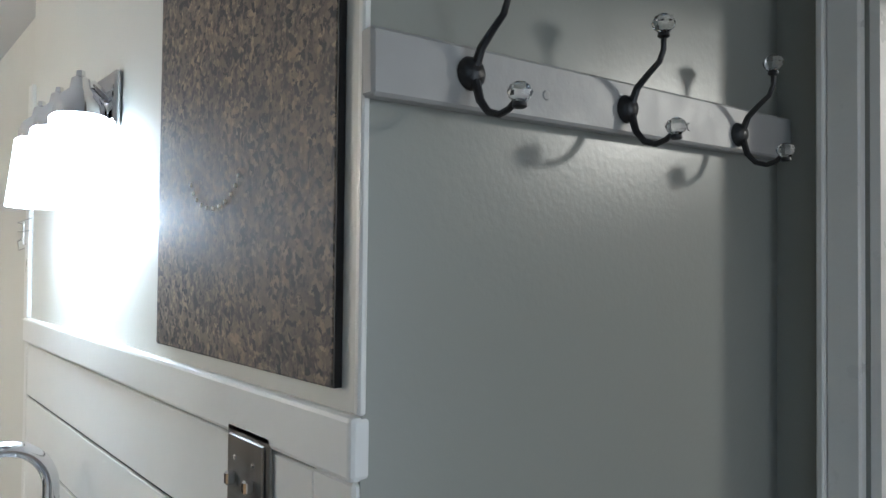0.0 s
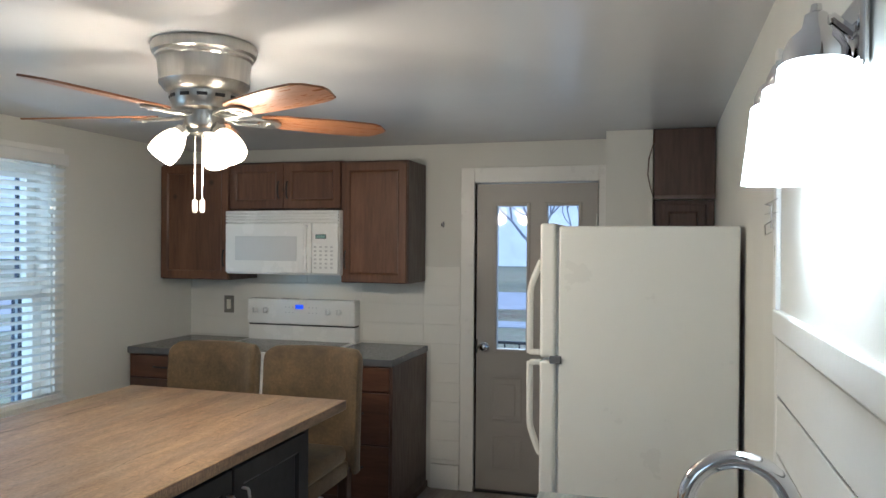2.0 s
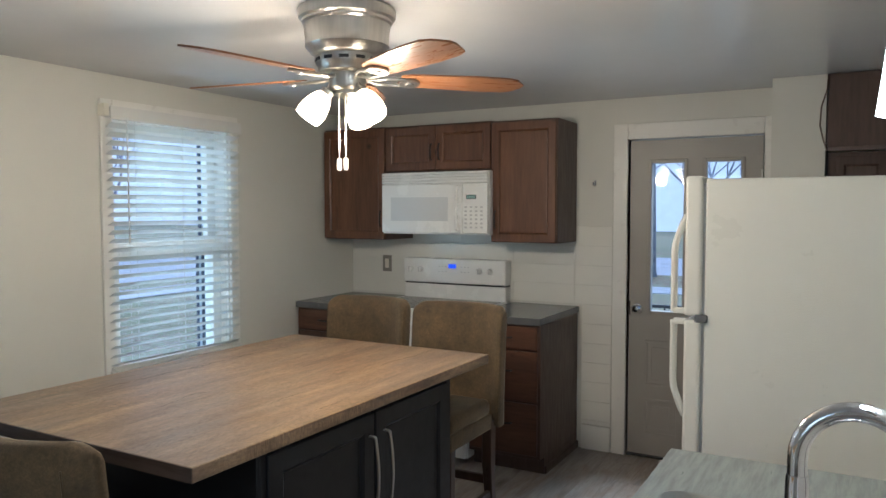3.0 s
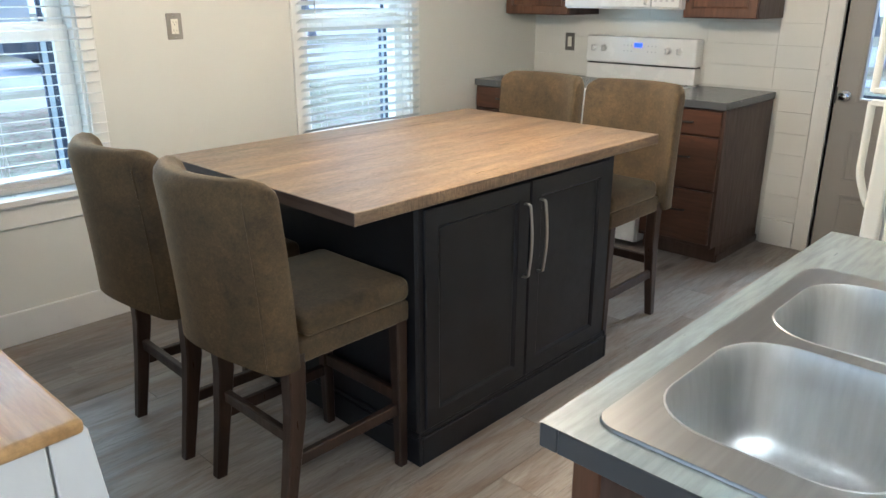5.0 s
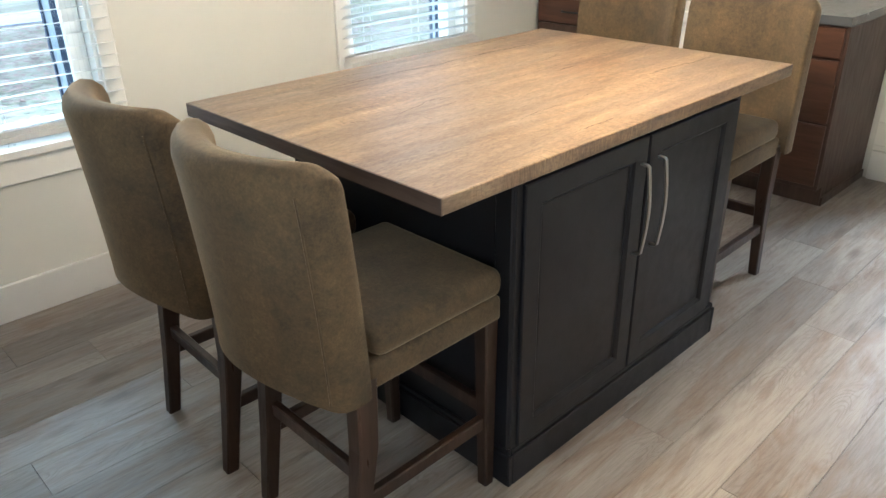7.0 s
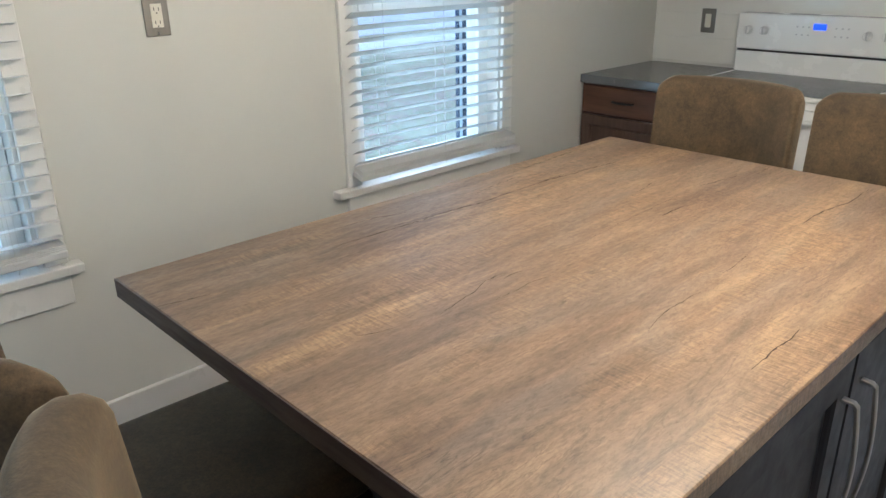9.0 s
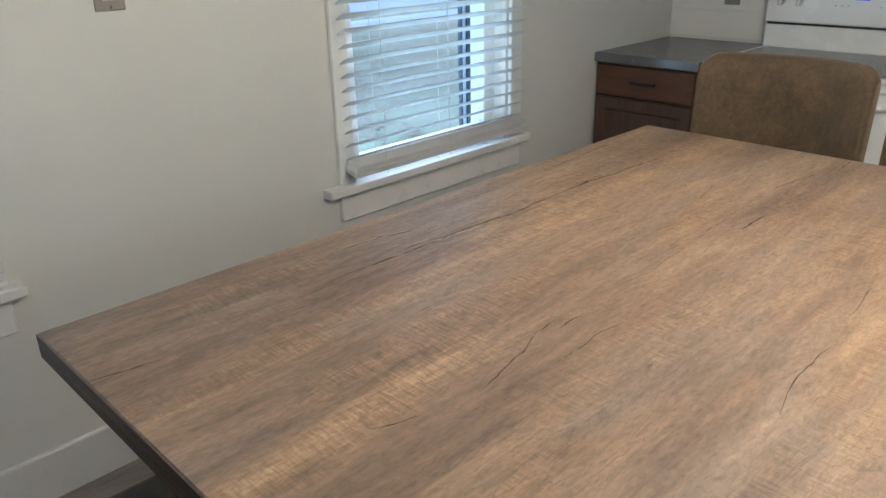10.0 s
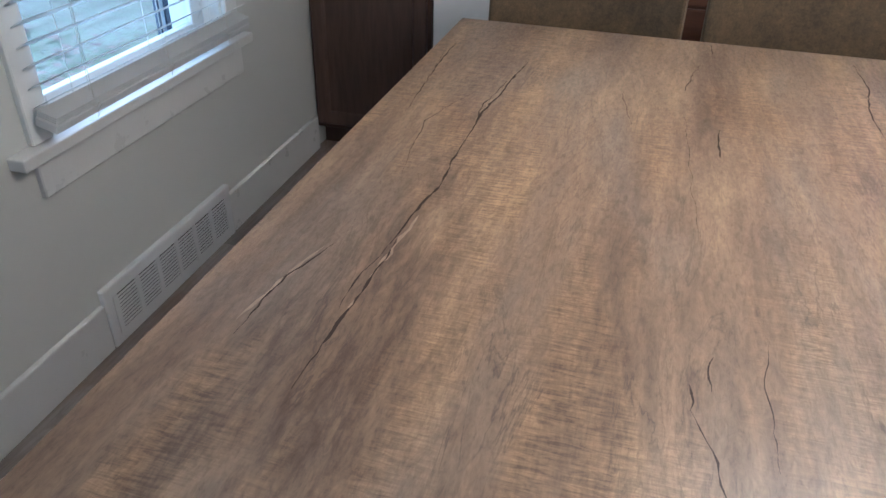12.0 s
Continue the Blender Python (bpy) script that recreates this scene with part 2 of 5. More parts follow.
def speckled():
    m, nt, b = base("cork_grain", 0.62)
    v = coords(nt, (1, 1, 1))
    warp = noise_of(nt, v, 60.0, 3, 0.6)
    shifted = mix(nt, v, warp, 0.03)
    vor = node(nt, "ShaderNodeTexVoronoi", Scale=150.0)
    nt.links.new(shifted, vor.inputs["Vector"])
    sep = nt.nodes.new("ShaderNodeSeparateColor")
    nt.links.new(vor.outputs["Color"], sep.inputs[0])
    col = ramp(nt, sep.outputs[0], [(0.0, (0.012, 0.011, 0.013)), (0.16, (0.03, 0.027, 0.028)), (0.26, (0.12, 0.092, 0.07)), (0.7, (0.175, 0.135, 0.1)), (0.9, (0.27, 0.205, 0.145)), (1.0, (0.33, 0.26, 0.18))])
    blotch = noise_of(nt, v, 85.0, 5, 0.7)
    col = mix(nt, col, ramp(nt, blotch, [(0.4, (0.1, 0.1, 0.13)), (0.5, (0.95, 0.95, 0.95))]), 0.95, "MULTIPLY")
    col = mix(nt, col, ramp(nt, noise_of(nt, v, 9.0, 4, 0.6), [(0.35, (0.7, 0.72, 0.78)), (0.65, (1.1, 1.06, 1.0))]), 0.8, "MULTIPLY")
    nt.links.new(col, b.inputs["Base Color"])
    nt.links.new(remap(nt, blotch, 0.3, 0.7, 0.5, 0.75), b.inputs["Roughness"])
    bump(nt, b, blotch, 0.4, 0.001)
    return m


def fabric():
    m, nt, b = base("olive_brown_fabric", 0.85)
    v = coords(nt, (1, 1, 1), True)
    broad = noise_of(nt, v, 9.0, 6, 0.65)
    col = ramp(nt, broad, [(0.3, (0.05, 0.034, 0.018)), (0.7, (0.11, 0.072, 0.034))])
    fleck = noise_of(nt, v, 75.0, 5, 0.75)
    col = mix(nt, col, ramp(nt, fleck, [(0.36, (0.62, 0.62, 0.64)), (0.5, (0.95, 0.95, 0.95)), (0.64, (1.35, 1.32, 1.25))]), 0.55, "MULTIPLY")
    weave = noise_of(nt, v, 210.0, 3, 0.7)
    col = mix(nt, col, ramp(nt, weave, [(0.35, (0.6, 0.6, 0.6)), (0.65, (1.3, 1.3, 1.3))]), 0.5, "MULTIPLY")
    nt.links.new(col, b.inputs["Base Color"])
    b.inputs["Sheen Weight"].default_value = 0.45
    b.inputs["Sheen Tint"].default_value = (0.75, 0.6, 0.4, 1)
    b.inputs["Sheen Roughness"].default_value = 0.4
    bump(nt, b, weave, 0.5, 0.001)
    return m


def brushed(name, colour, rough, axis=1):
    m, nt, b = base(name, rough, 1.0)
    s = [70.0] * 3
    s[axis] = 2.0
    f = noise_of(nt, coords(nt, s), 1.0, 3)
    nt.links.new(ramp(nt, f, [(0.3, tuple(c * 0.85 for c in colour)), (0.7, colour)]), b.inputs["Base Color"])
    nt.links.new(remap(nt, f, 0.3, 0.7, rough - 0.02, rough + 0.03), b.inputs["Roughness"])
    return m


def clear(name, colour=(1, 1, 1), rough=0.0, ior=1.45, thin=False):
    m, nt, b = base(name, rough)
    if thin:
        # a thin pane: see-through with a glossy face
        out = nt.nodes["Material Output"]
        tr = nt.nodes.new("ShaderNodeBsdfTransparent")
        tr.inputs[0].default_value = (*colour, 1)
        gl = nt.nodes.new("ShaderNodeBsdfGlossy")
        gl.inputs["Roughness"].default_value = 0.02
        lw = nt.nodes.new("ShaderNodeLayerWeight")
        fr = nt.nodes.new("ShaderNodeMath")
        fr.operation = "POWER"
        fr.inputs[1].default_value = 4.0
        nt.links.new(lw.outputs["Facing"], fr.inputs[0])
        ms = nt.nodes.new("ShaderNodeMixShader")
        nt.links.new(remap(nt, fr.outputs[0], 0.0, 1.0, 0.04, 0.9), ms.inputs[0])
        nt.links.new(tr.outputs[0], ms.inputs[1])
        nt.links.new(gl.outputs[0], ms.inputs[2])
        nt.links.new(ms.outputs[0], out.inputs[0])
    else:
        b.inputs["Base Color"].default_value = (*colour, 1)
        b.inputs["Transmission Weight"].default_value = 1.0
        b.inputs["IOR"].default_value = ior
    return m


M_WALL = paint("wall_paint_greige", (0.63, 0.625, 0.575), 0.5, 0.015, 1.5, 0.08, 160)
# greige like the other walls, at less than half the colour value
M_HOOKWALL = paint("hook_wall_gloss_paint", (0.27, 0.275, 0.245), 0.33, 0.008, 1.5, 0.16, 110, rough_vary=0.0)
# hook board in mid grey, about half the value of the trim paint
M_HOOKBOARD = paint("hook_board_grey_paint", (0.36, 0.355, 0.34), 0.45, 0.05, 9, 0.4, 60)
M_CEIL = paint("ceiling_satin_paint", (0.6, 0.6, 0.6), 0.24, 0.015, 1.2, 0.02, 60, rough_vary=0.02)
M_TRIM = paint("trim_white_paint", (0.74, 0.73, 0.69), 0.32, 0.02, 4, 0.15, 120)
M_PLANK = paint("panel_white_paint", (0.72, 0.72, 0.69), 0.35, 0.03, 3, 0.3, 60)
M_TILE = paint("backsplash_white_paint", (0.72, 0.71, 0.66), 0.35, 0.02, 3, 0.15, 80)
M_DOOR = paint("door_grey_paint", (0.33, 0.31, 0.28), 0.4, 0.03, 3, 0.1, 150)
M_FRIDGE = paint("appliance_white_enamel", (0.74, 0.74, 0.69), 0.3, 0.01, 2, 0.5, 260, rough_vary=0.06)
M_APPL = paint("appliance_white_gloss", (0.78, 0.78, 0.76), 0.25, 0.01, 2, 0.03, 200)
M_BLIND = paint("blind_white_vinyl", (0.66, 0.66, 0.64), 0.4, 0.02, 5, 0.05, 150)
M_BLACK = paint("island_black_paint", (0.010, 0.011, 0.014), 0.4, 0.2, 6, 0.12, 90)
M_BLACK.node_tree.nodes["Principled BSDF"].inputs["Specular IOR Level"].default_value = 0.36
M_TABLE = table_wood()
M_EDGE_SHADE = timber("table_edge_shade", [(0.3, (0.075, 0.052, 0.042)), (0.7, (0.13, 0.092, 0.072))], 0, 0.45, 1.0, False, 0.15)
M_FLOOR = plank_vinyl()
M_CORK = speckled()
M_FAB = fabric()
M_LEG = timber("chair_dark_walnut", [(0.3, (0.018, 0.01, 0.007)), (0.7, (0.055, 0.028, 0.018))], 2, 0.35)
M_CAB = timber("cabinet_knotty_alder", [(0.3, (0.08, 0.034, 0.018)), (0.55, (0.145, 0.064, 0.032)), (0.75, (0.19, 0.088, 0.045))], 2, 0.42, 0.7, True, 0.15, 0.85)
# cabinet alder again, darkened: shade on the low fronts is in the colour
M_DRAWER_SHADE = timber("drawer_shaded_knotty_alder", [(0.3, (0.06, 0.026, 0.015)), (0.55, (0.115, 0.05, 0.028)), (0.75, (0.16, 0.072, 0.04))], 0, 0.42, 0.7, True, 0.15, 0.85)
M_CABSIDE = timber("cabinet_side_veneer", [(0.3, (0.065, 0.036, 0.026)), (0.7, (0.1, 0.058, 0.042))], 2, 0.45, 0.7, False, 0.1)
# alder greyed and lightened: glare over the high cabinet put into the colour
M_OVERCAB = timber("high_cabinet_glare_alder", [(0.3, (0.11, 0.075, 0.058)), (0.7, (0.16, 0.115, 0.09))], 2, 0.35, 0.7, False, 0.1)
M_OAK = timber("dresser_oak_top", [(0.3, (0.42, 0.24, 0.1)), (0.55, (0.58, 0.36, 0.16)), (0.75, (0.66, 0.43, 0.21))], 0, 0.35, 0.9, False, 0.1)
M_DRESS = paint("dresser_white_paint", (0.75, 0.77, 0.78), 0.35, 0.02, 3, 0.1, 80)
M_BLADE = timber("fan_blade_cherry", [(0.3, (0.16, 0.06, 0.025)), (0.7, (0.3, 0.13, 0.055))], 0, 0.3, 1.2, True, 0.05)
M_COUNTER = timber("counter_grey_barnwood", [(0.3, (0.2, 0.22, 0.215)), (0.55, (0.27, 0.3, 0.29)), (0.75, (0.32, 0.33, 0.3))], 1, 0.35, 0.8, False, 0.15)
M_CEDGE = paint("counter_edge_slate", (0.075, 0.08, 0.088), 0.4, 0.06, 8, 0.1, 120)
M_SLATE = paint("counter_slate", (0.12, 0.125, 0.13), 0.22, 0.06, 8, 0.08, 120)
M_STEEL = brushed("sink_steel", (0.36, 0.36, 0.355), 0.34, 1)
M_BASIN = brushed("sink_basin_steel", (0.6, 0.61, 0.61), 0.42, 2)
M_CHROME = plain("chrome", (0.78, 0.78, 0.8), 0.06, 1.0)
M_NICKEL = brushed("brushed_nickel", (0.5, 0.49, 0.46), 0.32, 2)
M_PLATE = brushed("plate_nickel", (0.3, 0.285, 0.26), 0.33, 2)
M_IRON = paint("black_iron", (0.012, 0.012, 0.013), 0.4, 0.2, 30, 0.3, 200)
M_CRYSTAL = clear("crystal_glass", (1, 1, 1), 0.0, 1.5)
M_PANE = clear("window_glass", (0.96, 0.98, 1.0), thin=True)
M_DARK = plain("dark_gap", (0.012, 0.012, 0.014), 0.6)
M_TRACK = plain("screen_track_navy", (0.02, 0.03, 0.06), 0.4)
M_SILVER = plain("aluminium_track", (0.45, 0.5, 0.56), 0.35, 0.8)
M_CREAM = plain("cream_plastic", (0.72, 0.69, 0.6), 0.35)
M_CORD = plain("blind_cord", (0.66, 0.65, 0.6), 0.8)
M_MWGLASS = plain("microwave_window", (0.6, 0.61, 0.61), 0.2)
M_BUTTON = plain("pale_button", (0.5, 0.5, 0.5), 0.5)
M_FANSHADE = glow("fan_shade_glass", (1.0, 0.78, 0.5), 2.4)
M_SCONCE = glow("sconce_shade_glass", (0.9, 0.99, 1.0), 2.4)
M_BLUE = glow("blue_display", (0.02, 0.08, 1.0), 0.3, (0.01, 0.02, 0.1))
M_GREEN = glow("clock_digits", (0.5, 0.8, 0.6), 0.15, (0.05, 0.05, 0.05))
M_FLANK = paint("split_wood_pale", (0.34, 0.26, 0.19), 0.5, 0.15, 40, 0.3, 200)
M_CRACK = plain("crack_dark", (0.035, 0.022, 0.016), 0.8)
M_VENT = paint("vent_white", (0.72, 0.72, 0.7), 0.4, 0.02, 6, 0.05, 100)


# ---- shapes ----
def part(name, bm, material, parent=None, label="", smooth=False):
    me = bpy.data.meshes.new(name)
    bmesh.ops.recalc_face_normals(bm, faces=bm.faces)
    if smooth:
        for f in bm.faces:
            f.smooth = True
        for e in bm.edges:
            if len(e.link_faces) == 2 and e.calc_face_angle(0) > 0.7:
                e.smooth = False
    bm.to_mesh(me)
    bm.free()
    me.materials.append(material)
    ob = new(name, me)
    if parent:
        ob.parent = parent
        ob.matrix_parent_inverse = parent.matrix_basis.inverted()
    if label:
        tagged(ob, label)
    return ob


def thing(name, at, label, category, group=""):
    ob = new(name)
    ob.empty_display_size = 0.1
    ob.matrix_basis = Matrix.Translation(at)
    return tagged(ob, label, category, group)


def block(lo, hi, bevel=0.0, seg=1, bm=None):
    """A box from corner to corner, with its edges eased; adds to bm if given."""
    out = bm or bmesh.new()
    tmp = bmesh.new()
    bmesh.ops.create_cube(tmp, size=1)
    for v in tmp.verts:
        for i in range(3):
            v.co[i] = lo[i] if v.co[i] < 0 else hi[i]
    if bevel:
        bmesh.ops.bevel(tmp, geom=tmp.edges, offset=bevel, segments=seg, affect="EDGES", profile=0.5)
    me = bpy.data.meshes.new("tmp")
    tmp.to_mesh(me)
    tmp.free()
    out.from_mesh(me)
    bpy.data.meshes.remove(me)
    return out


def lathe(profile, n=32, bm=None, m=None):
    """A shape turned about z from (radius, height) pairs."""
    bm = bm or bmesh.new()
    m = m or Matrix()
    rings = []
    for r, z in profile:
        rings.append([bm.verts.new(m @ Vector((r * math.cos(2 * math.pi * i / n), r * math.sin(2 * math.pi * i / n), z))) for i in range(n)])
    for a, b in zip(rings, rings[1:]):
        for i in range(n):
            bm.faces.new((a[i], a[(i + 1) % n], b[(i + 1) % n], b[i]))
    for ring, r in ((rings[0], profile[0][0]), (rings[-1], profile[-1][0])):
        if r > 0.0005:
            bm.faces.new(ring)
    return bm


def shell(profile, n=32, bm=None, m=None):
    """An open turned shape: no caps."""
    bm = bm or bmesh.new()
    m = m or Matrix()
    rings = []
    for r, z in profile:
        rings.append([bm.verts.new(m @ Vector((r * math.cos(2 * math.pi * i / n), r * math.sin(2 * math.pi * i / n), z))) for i in range(n)])
    for a, b in zip(rings, rings[1:]):
        for i in range(n):
            bm.faces.new((a[i], a[(i + 1) % n], b[(i + 1) % n], b[i]))
    return bm


def tube(points, radius, n=8, bm=None, flat=1.0):
    """A tube along points; radius may be one number or one for each point."""
    bm = bm or bmesh.new()
    pts = [Vector(p) for p in points]
    rad = radius if isinstance(radius, (list, tuple)) else [radius] * len(pts)
    rings, side = [], None
    for i, p in enumerate(pts):
        way = (pts[min(i + 1, len(pts) - 1)] - pts[max(i - 1, 0)]).normalized()
        if side is None:
            side = way.orthogonal().normalized()
        side = (side - way * side.dot(way)).normalized()
        up = way.cross(side)
        rings.append([bm.verts.new(p + (side * math.cos(2 * math.pi * k / n) + up * math.sin(2 * math.pi * k / n) * flat) * rad[i]) for k in range(n)])
    for a, b in zip(rings, rings[1:]):
        for k in range(n):
            bm.faces.new((a[k], a[(k + 1) % n], b[(k + 1) % n], b[k]))
    bm.faces.new(rings[0])
    bm.faces.new(rings[-1])
    return bm


def arc(centre, r, a0, a1, n, u, w):
    """Points on an arc about centre in the plane of u and w."""
    return [Vector(centre) + Vector(u) * r * math.cos(radians(a0 + (a1 - a0) * i / n)) + Vector(w) * r * math.sin(radians(a0 + (a1 - a0) * i / n)) for i in range(n + 1)]


def post(path, sizes, bevel=0.004, bm=None):
    """A squared leg through points, with (width, depth) at each."""
    bm = bm or bmesh.new()
    rings = []
    for (x, y, z), (w, d) in zip(path, sizes):
        c = bevel
        ring = [(-w + c, -d), (w - c, -d), (w, -d + c), (w, d - c), (w - c, d), (-w + c, d), (-w, d - c), (-w, -d + c)]
        rings.append([bm.verts.new((x + a, y + b, z)) for a, b in ring])
    for a, b in zip(rings, rings[1:]):
        for k in range(8):
            bm.faces.new((a[k], a[(k + 1) % 8], b[(k + 1) % 8], b[k]))
    bm.faces.new(rings[0])
    bm.faces.new(rings[-1])
    return bm


def rounded(x0, y0, x1, y1, r, z, n=6):
    out = []
    for cx, cy, a in ((x1 - r, y1 - r, 0), (x0 + r, y1 - r, 90), (x0 + r, y0 + r, 180), (x1 - r, y0 + r, 270)):
        for i in range(n + 1):
            t = radians(a + 90 * i / n)
            out.append(Vector((cx + r * math.cos(t), cy + r * math.sin(t), z)))
    return out


def loft(rings, bm=None, cap=True):
    bm = bm or bmesh.new()
    vs = [[bm.verts.new(p) for p in ring] for ring in rings]
    for a, b in zip(vs, vs[1:]):
        for k in range(len(a)):
            bm.faces.new((a[k], a[(k + 1) % len(a)], b[(k + 1) % len(a)], b[k]))
    if cap:
        bm.faces.new(vs[-1])
    return bm


def panel_door(lo, hi, face, name, material, parent, rail=0.06, label=""):
    """A framed door: one mitred frame and a raised centre panel set back inside it. face: 'y-' or 'x+', the side it looks to."""
    ax = 0 if face[0] == "y" else 1
    dep = 1 - ax
    a0, a1, z0, z1 = lo[ax], hi[ax], lo[2], hi[2]
    front, rear = (lo[1], hi[1]) if face == "y-" else (hi[0], lo[0])
    sign = 1 if rear > front else -1

    def ring(inset, depth):
        d = front + sign * depth
        pts = []
        for p, q in ((a0 + inset, z0 + inset), (a1 - inset, z0 + inset), (a1 - inset, z1 - inset), (a0 + inset, z1 - inset)):
            v = [0, 0, q]
            v[ax], v[dep] = p, d
            pts.append(Vector(v))
        return pts
    full = abs(rear - front)
    rings = [ring(0, full), ring(0, 0.003), ring(0.003, 0), ring(rail - 0.012, 0), ring(rail - 0.006, 0.004), ring(rail, 0.011)]
    ob = part(name, loft(rings), material, parent, label)
    part("centre_panel", loft([ring(rail - 0.0015, 0.0125), ring(rail - 0.001, 0.0105), ring(rail + 0.004, 0.0095)]), material, ob)
    return ob


def bow(p0, p1, out, r, n=10, bm=None):
    """A bowed pull between two points, standing out by the vector out."""
    p0, p1, out = Vector(p0), Vector(p1), Vector(out)
    pts = [p0]
    for i in range(n + 1):
        t = i / n
        pts.append(p0.lerp(p1, 0.02 + 0.96 * t) + out * (0.62 + 0.38 * math.sin(math.pi * t)))
    pts.append(p1)
    return tube(pts, r, 8, bm)


def strap(p0, p1, out, side, thick, n=14):
    """A flat bowed pull: a band that leaves its foot, arches out and comes back to the other foot."""
    p0, p1, out, side = Vector(p0), Vector(p1), Vector(out), Vector(side)
    along = (p1 - p0).normalized()
    pts = [p0, p0.lerp(p1, 0.004) + out * 0.5]
    for i in range(n + 1):
        t = i / n
        pts.append(p0.lerp(p1, 0.02 + 0.96 * t) + out * (0.66 + 0.34 * math.sin(math.pi * t)))
    pts += [p0.lerp(p1, 0.996) + out * 0.5, p1]
    rings = []
    for i, p in enumerate(pts):
        way = (pts[min(i + 1, len(pts) - 1)] - pts[max(i - 1, 0)]).normalized()
        up = way.cross(side.normalized()) * thick
        rings.append([p + side * a + up * b_ for a, b_ in ((-1, -0.6), (-0.75, -1), (0.75, -1), (1, -0.6), (1, 0.6), (0.75, 1), (-0.75, 1), (-1, 0.6))])
    bm = loft(rings)
    bm.verts.ensure_lookup_table()
    bm.faces.new([bm.verts[i] for i in range(8)])
    return bm


# ---- structure ----
def structure(name, lo, hi, material, label="", bevel=0.0):
    ob = part(name, block(lo, hi, bevel), material, None, label)
    return tagged(ob, "", "", "", "structure")


floor = structure("floor", (-4.25, -0.3, -0.12), (1.7, 7.25, -0.006), M_DARK, "grey-brown wood plank floor")
structure("ceiling", (-4.25, -0.3, ZC), (1.7, 7.25, ZC + 0.1), M_CEIL, "off-white satin painted ceiling")
wa, wb = WINS
for y0, y1 in ((-0.3, wb[0]), (wb[1], wa[0]), (wa[1], 7.25)):
    structure("wall_west", (X0 - 0.2, y0, 0), (X0, y1, ZC), M_WALL, "greige painted wall with two windows")
for a, b in WINS:
    structure("wall_west", (X0 - 0.2, a, 0), (X0, b, ZW0 - 0.01), M_WALL)
    structure("wall_west", (X0 - 0.2, a, ZW1), (X0, b, ZC), M_WALL)
DX0, DX1, DZ = -1.945, -1.19, 1.935
structure("wall_north", (X0, Y1, 0), (DX0, 7.2, ZC), M_WALL, "greige painted wall with the entrance door")
structure("wall_north", (DX1, Y1, 0), (1.7, 7.2, ZC), M_WALL)
structure("wall_north", (DX0, Y1, DZ), (DX1, 7.2, ZC), M_WALL)
structure("wall_east", (XP, HY, 0), (XP + 0.12, 4.12, ZC), M_WALL, "painted wall above white plank wainscot")
structure("wall_east", (XE, 4.12, 0), (XE + 0.085, Y1, ZC), M_WALL)
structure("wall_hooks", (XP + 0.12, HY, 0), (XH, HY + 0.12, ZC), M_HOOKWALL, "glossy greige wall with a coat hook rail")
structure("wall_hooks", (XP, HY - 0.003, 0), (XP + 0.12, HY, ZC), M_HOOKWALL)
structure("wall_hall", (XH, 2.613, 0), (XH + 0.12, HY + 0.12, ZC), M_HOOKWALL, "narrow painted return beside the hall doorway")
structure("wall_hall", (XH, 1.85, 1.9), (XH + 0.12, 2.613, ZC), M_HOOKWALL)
structure("wall_hall", (XH, 1.5, 0), (XH + 0.12, 1.85, ZC), M_WALL)
# opening left for the added east fill lamp
structure("wall_hall", (XH, 0.4, 2.0), (XH + 0.12, 1.5, ZC), M_WALL)
structure("wall_hall", (XH, 0.4, 0), (XH + 0.12, 1.5, 0.25), M_WALL)
structure("wall_hall", (XH, -0.3, 0), (XH + 0.12, 0.4, ZC), M_WALL)
# closes the hall off; the hall's darkness is put into the wall colour
structure("wall_hall", (XH + 0.12, 2.7, 0), (1.7, 2.82, ZC), M_CABSIDE, "hall wall coloured dark for an unlit room")
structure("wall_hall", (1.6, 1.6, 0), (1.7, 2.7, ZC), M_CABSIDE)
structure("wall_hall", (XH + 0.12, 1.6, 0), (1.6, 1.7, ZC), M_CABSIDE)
# unseen south wall, with an opening guessed for its fill lamp
structure("wall_south", (-4.25, -0.1, 0), (-2.9, 0, ZC), M_WALL, "plain painted wall")
structure("wall_south", (-1.5, -0.1, 0), (XH + 0.12, 0, ZC), M_WALL)
structure("wall_south", (-2.9, -0.1, 0), (-1.5, 0, 0.7), M_WALL)
structure("wall_south", (-2.9, -0.1, 2.05), (-1.5, 0, ZC), M_WALL)
structure("wall_chase", (-1.125, 6.69, 0), (-0.875, Y1, ZC), M_WALL, "boxed-in pipe chase painted greige")
# hall door casing
for lo, hi in (((XH - 0.018, 2.617, 0), (XH, 2.66, 1.98)), ((XH - 0.018, 1.79, 0), (XH, 1.85, 1.98)), ((XH - 0.018, 1.85, 1.898), (XH, 2.617, 1.98))):
    structure("trim", lo, hi, M_TRIM, "white painted door casing", 0.003)
structure("trim", (XH - 0.026, 2.66, 0), (XH, 2.67, 1.99), M_TRIM, "white painted door casing", 0.002)
structure("trim", (XH + 0.001, 2.6, 0), (XH + 0.12, 2.6125, 1.9), M_TRIM, "white painted door jamb")
# baseboards
for y0, y1 in ((0.0, 4.958), (5.614, 6.345)):
    structure("baseboard", (X0, y0, 0), (X0 + 0.018, y1, 0.146), M_TRIM, "white painted baseboard", 0.003)
structure("baseboard", (-2.228, Y1 - 0.02, 0), (-2.04, Y1, 0.155), M_TRIM, "white painted baseboard", 0.003)

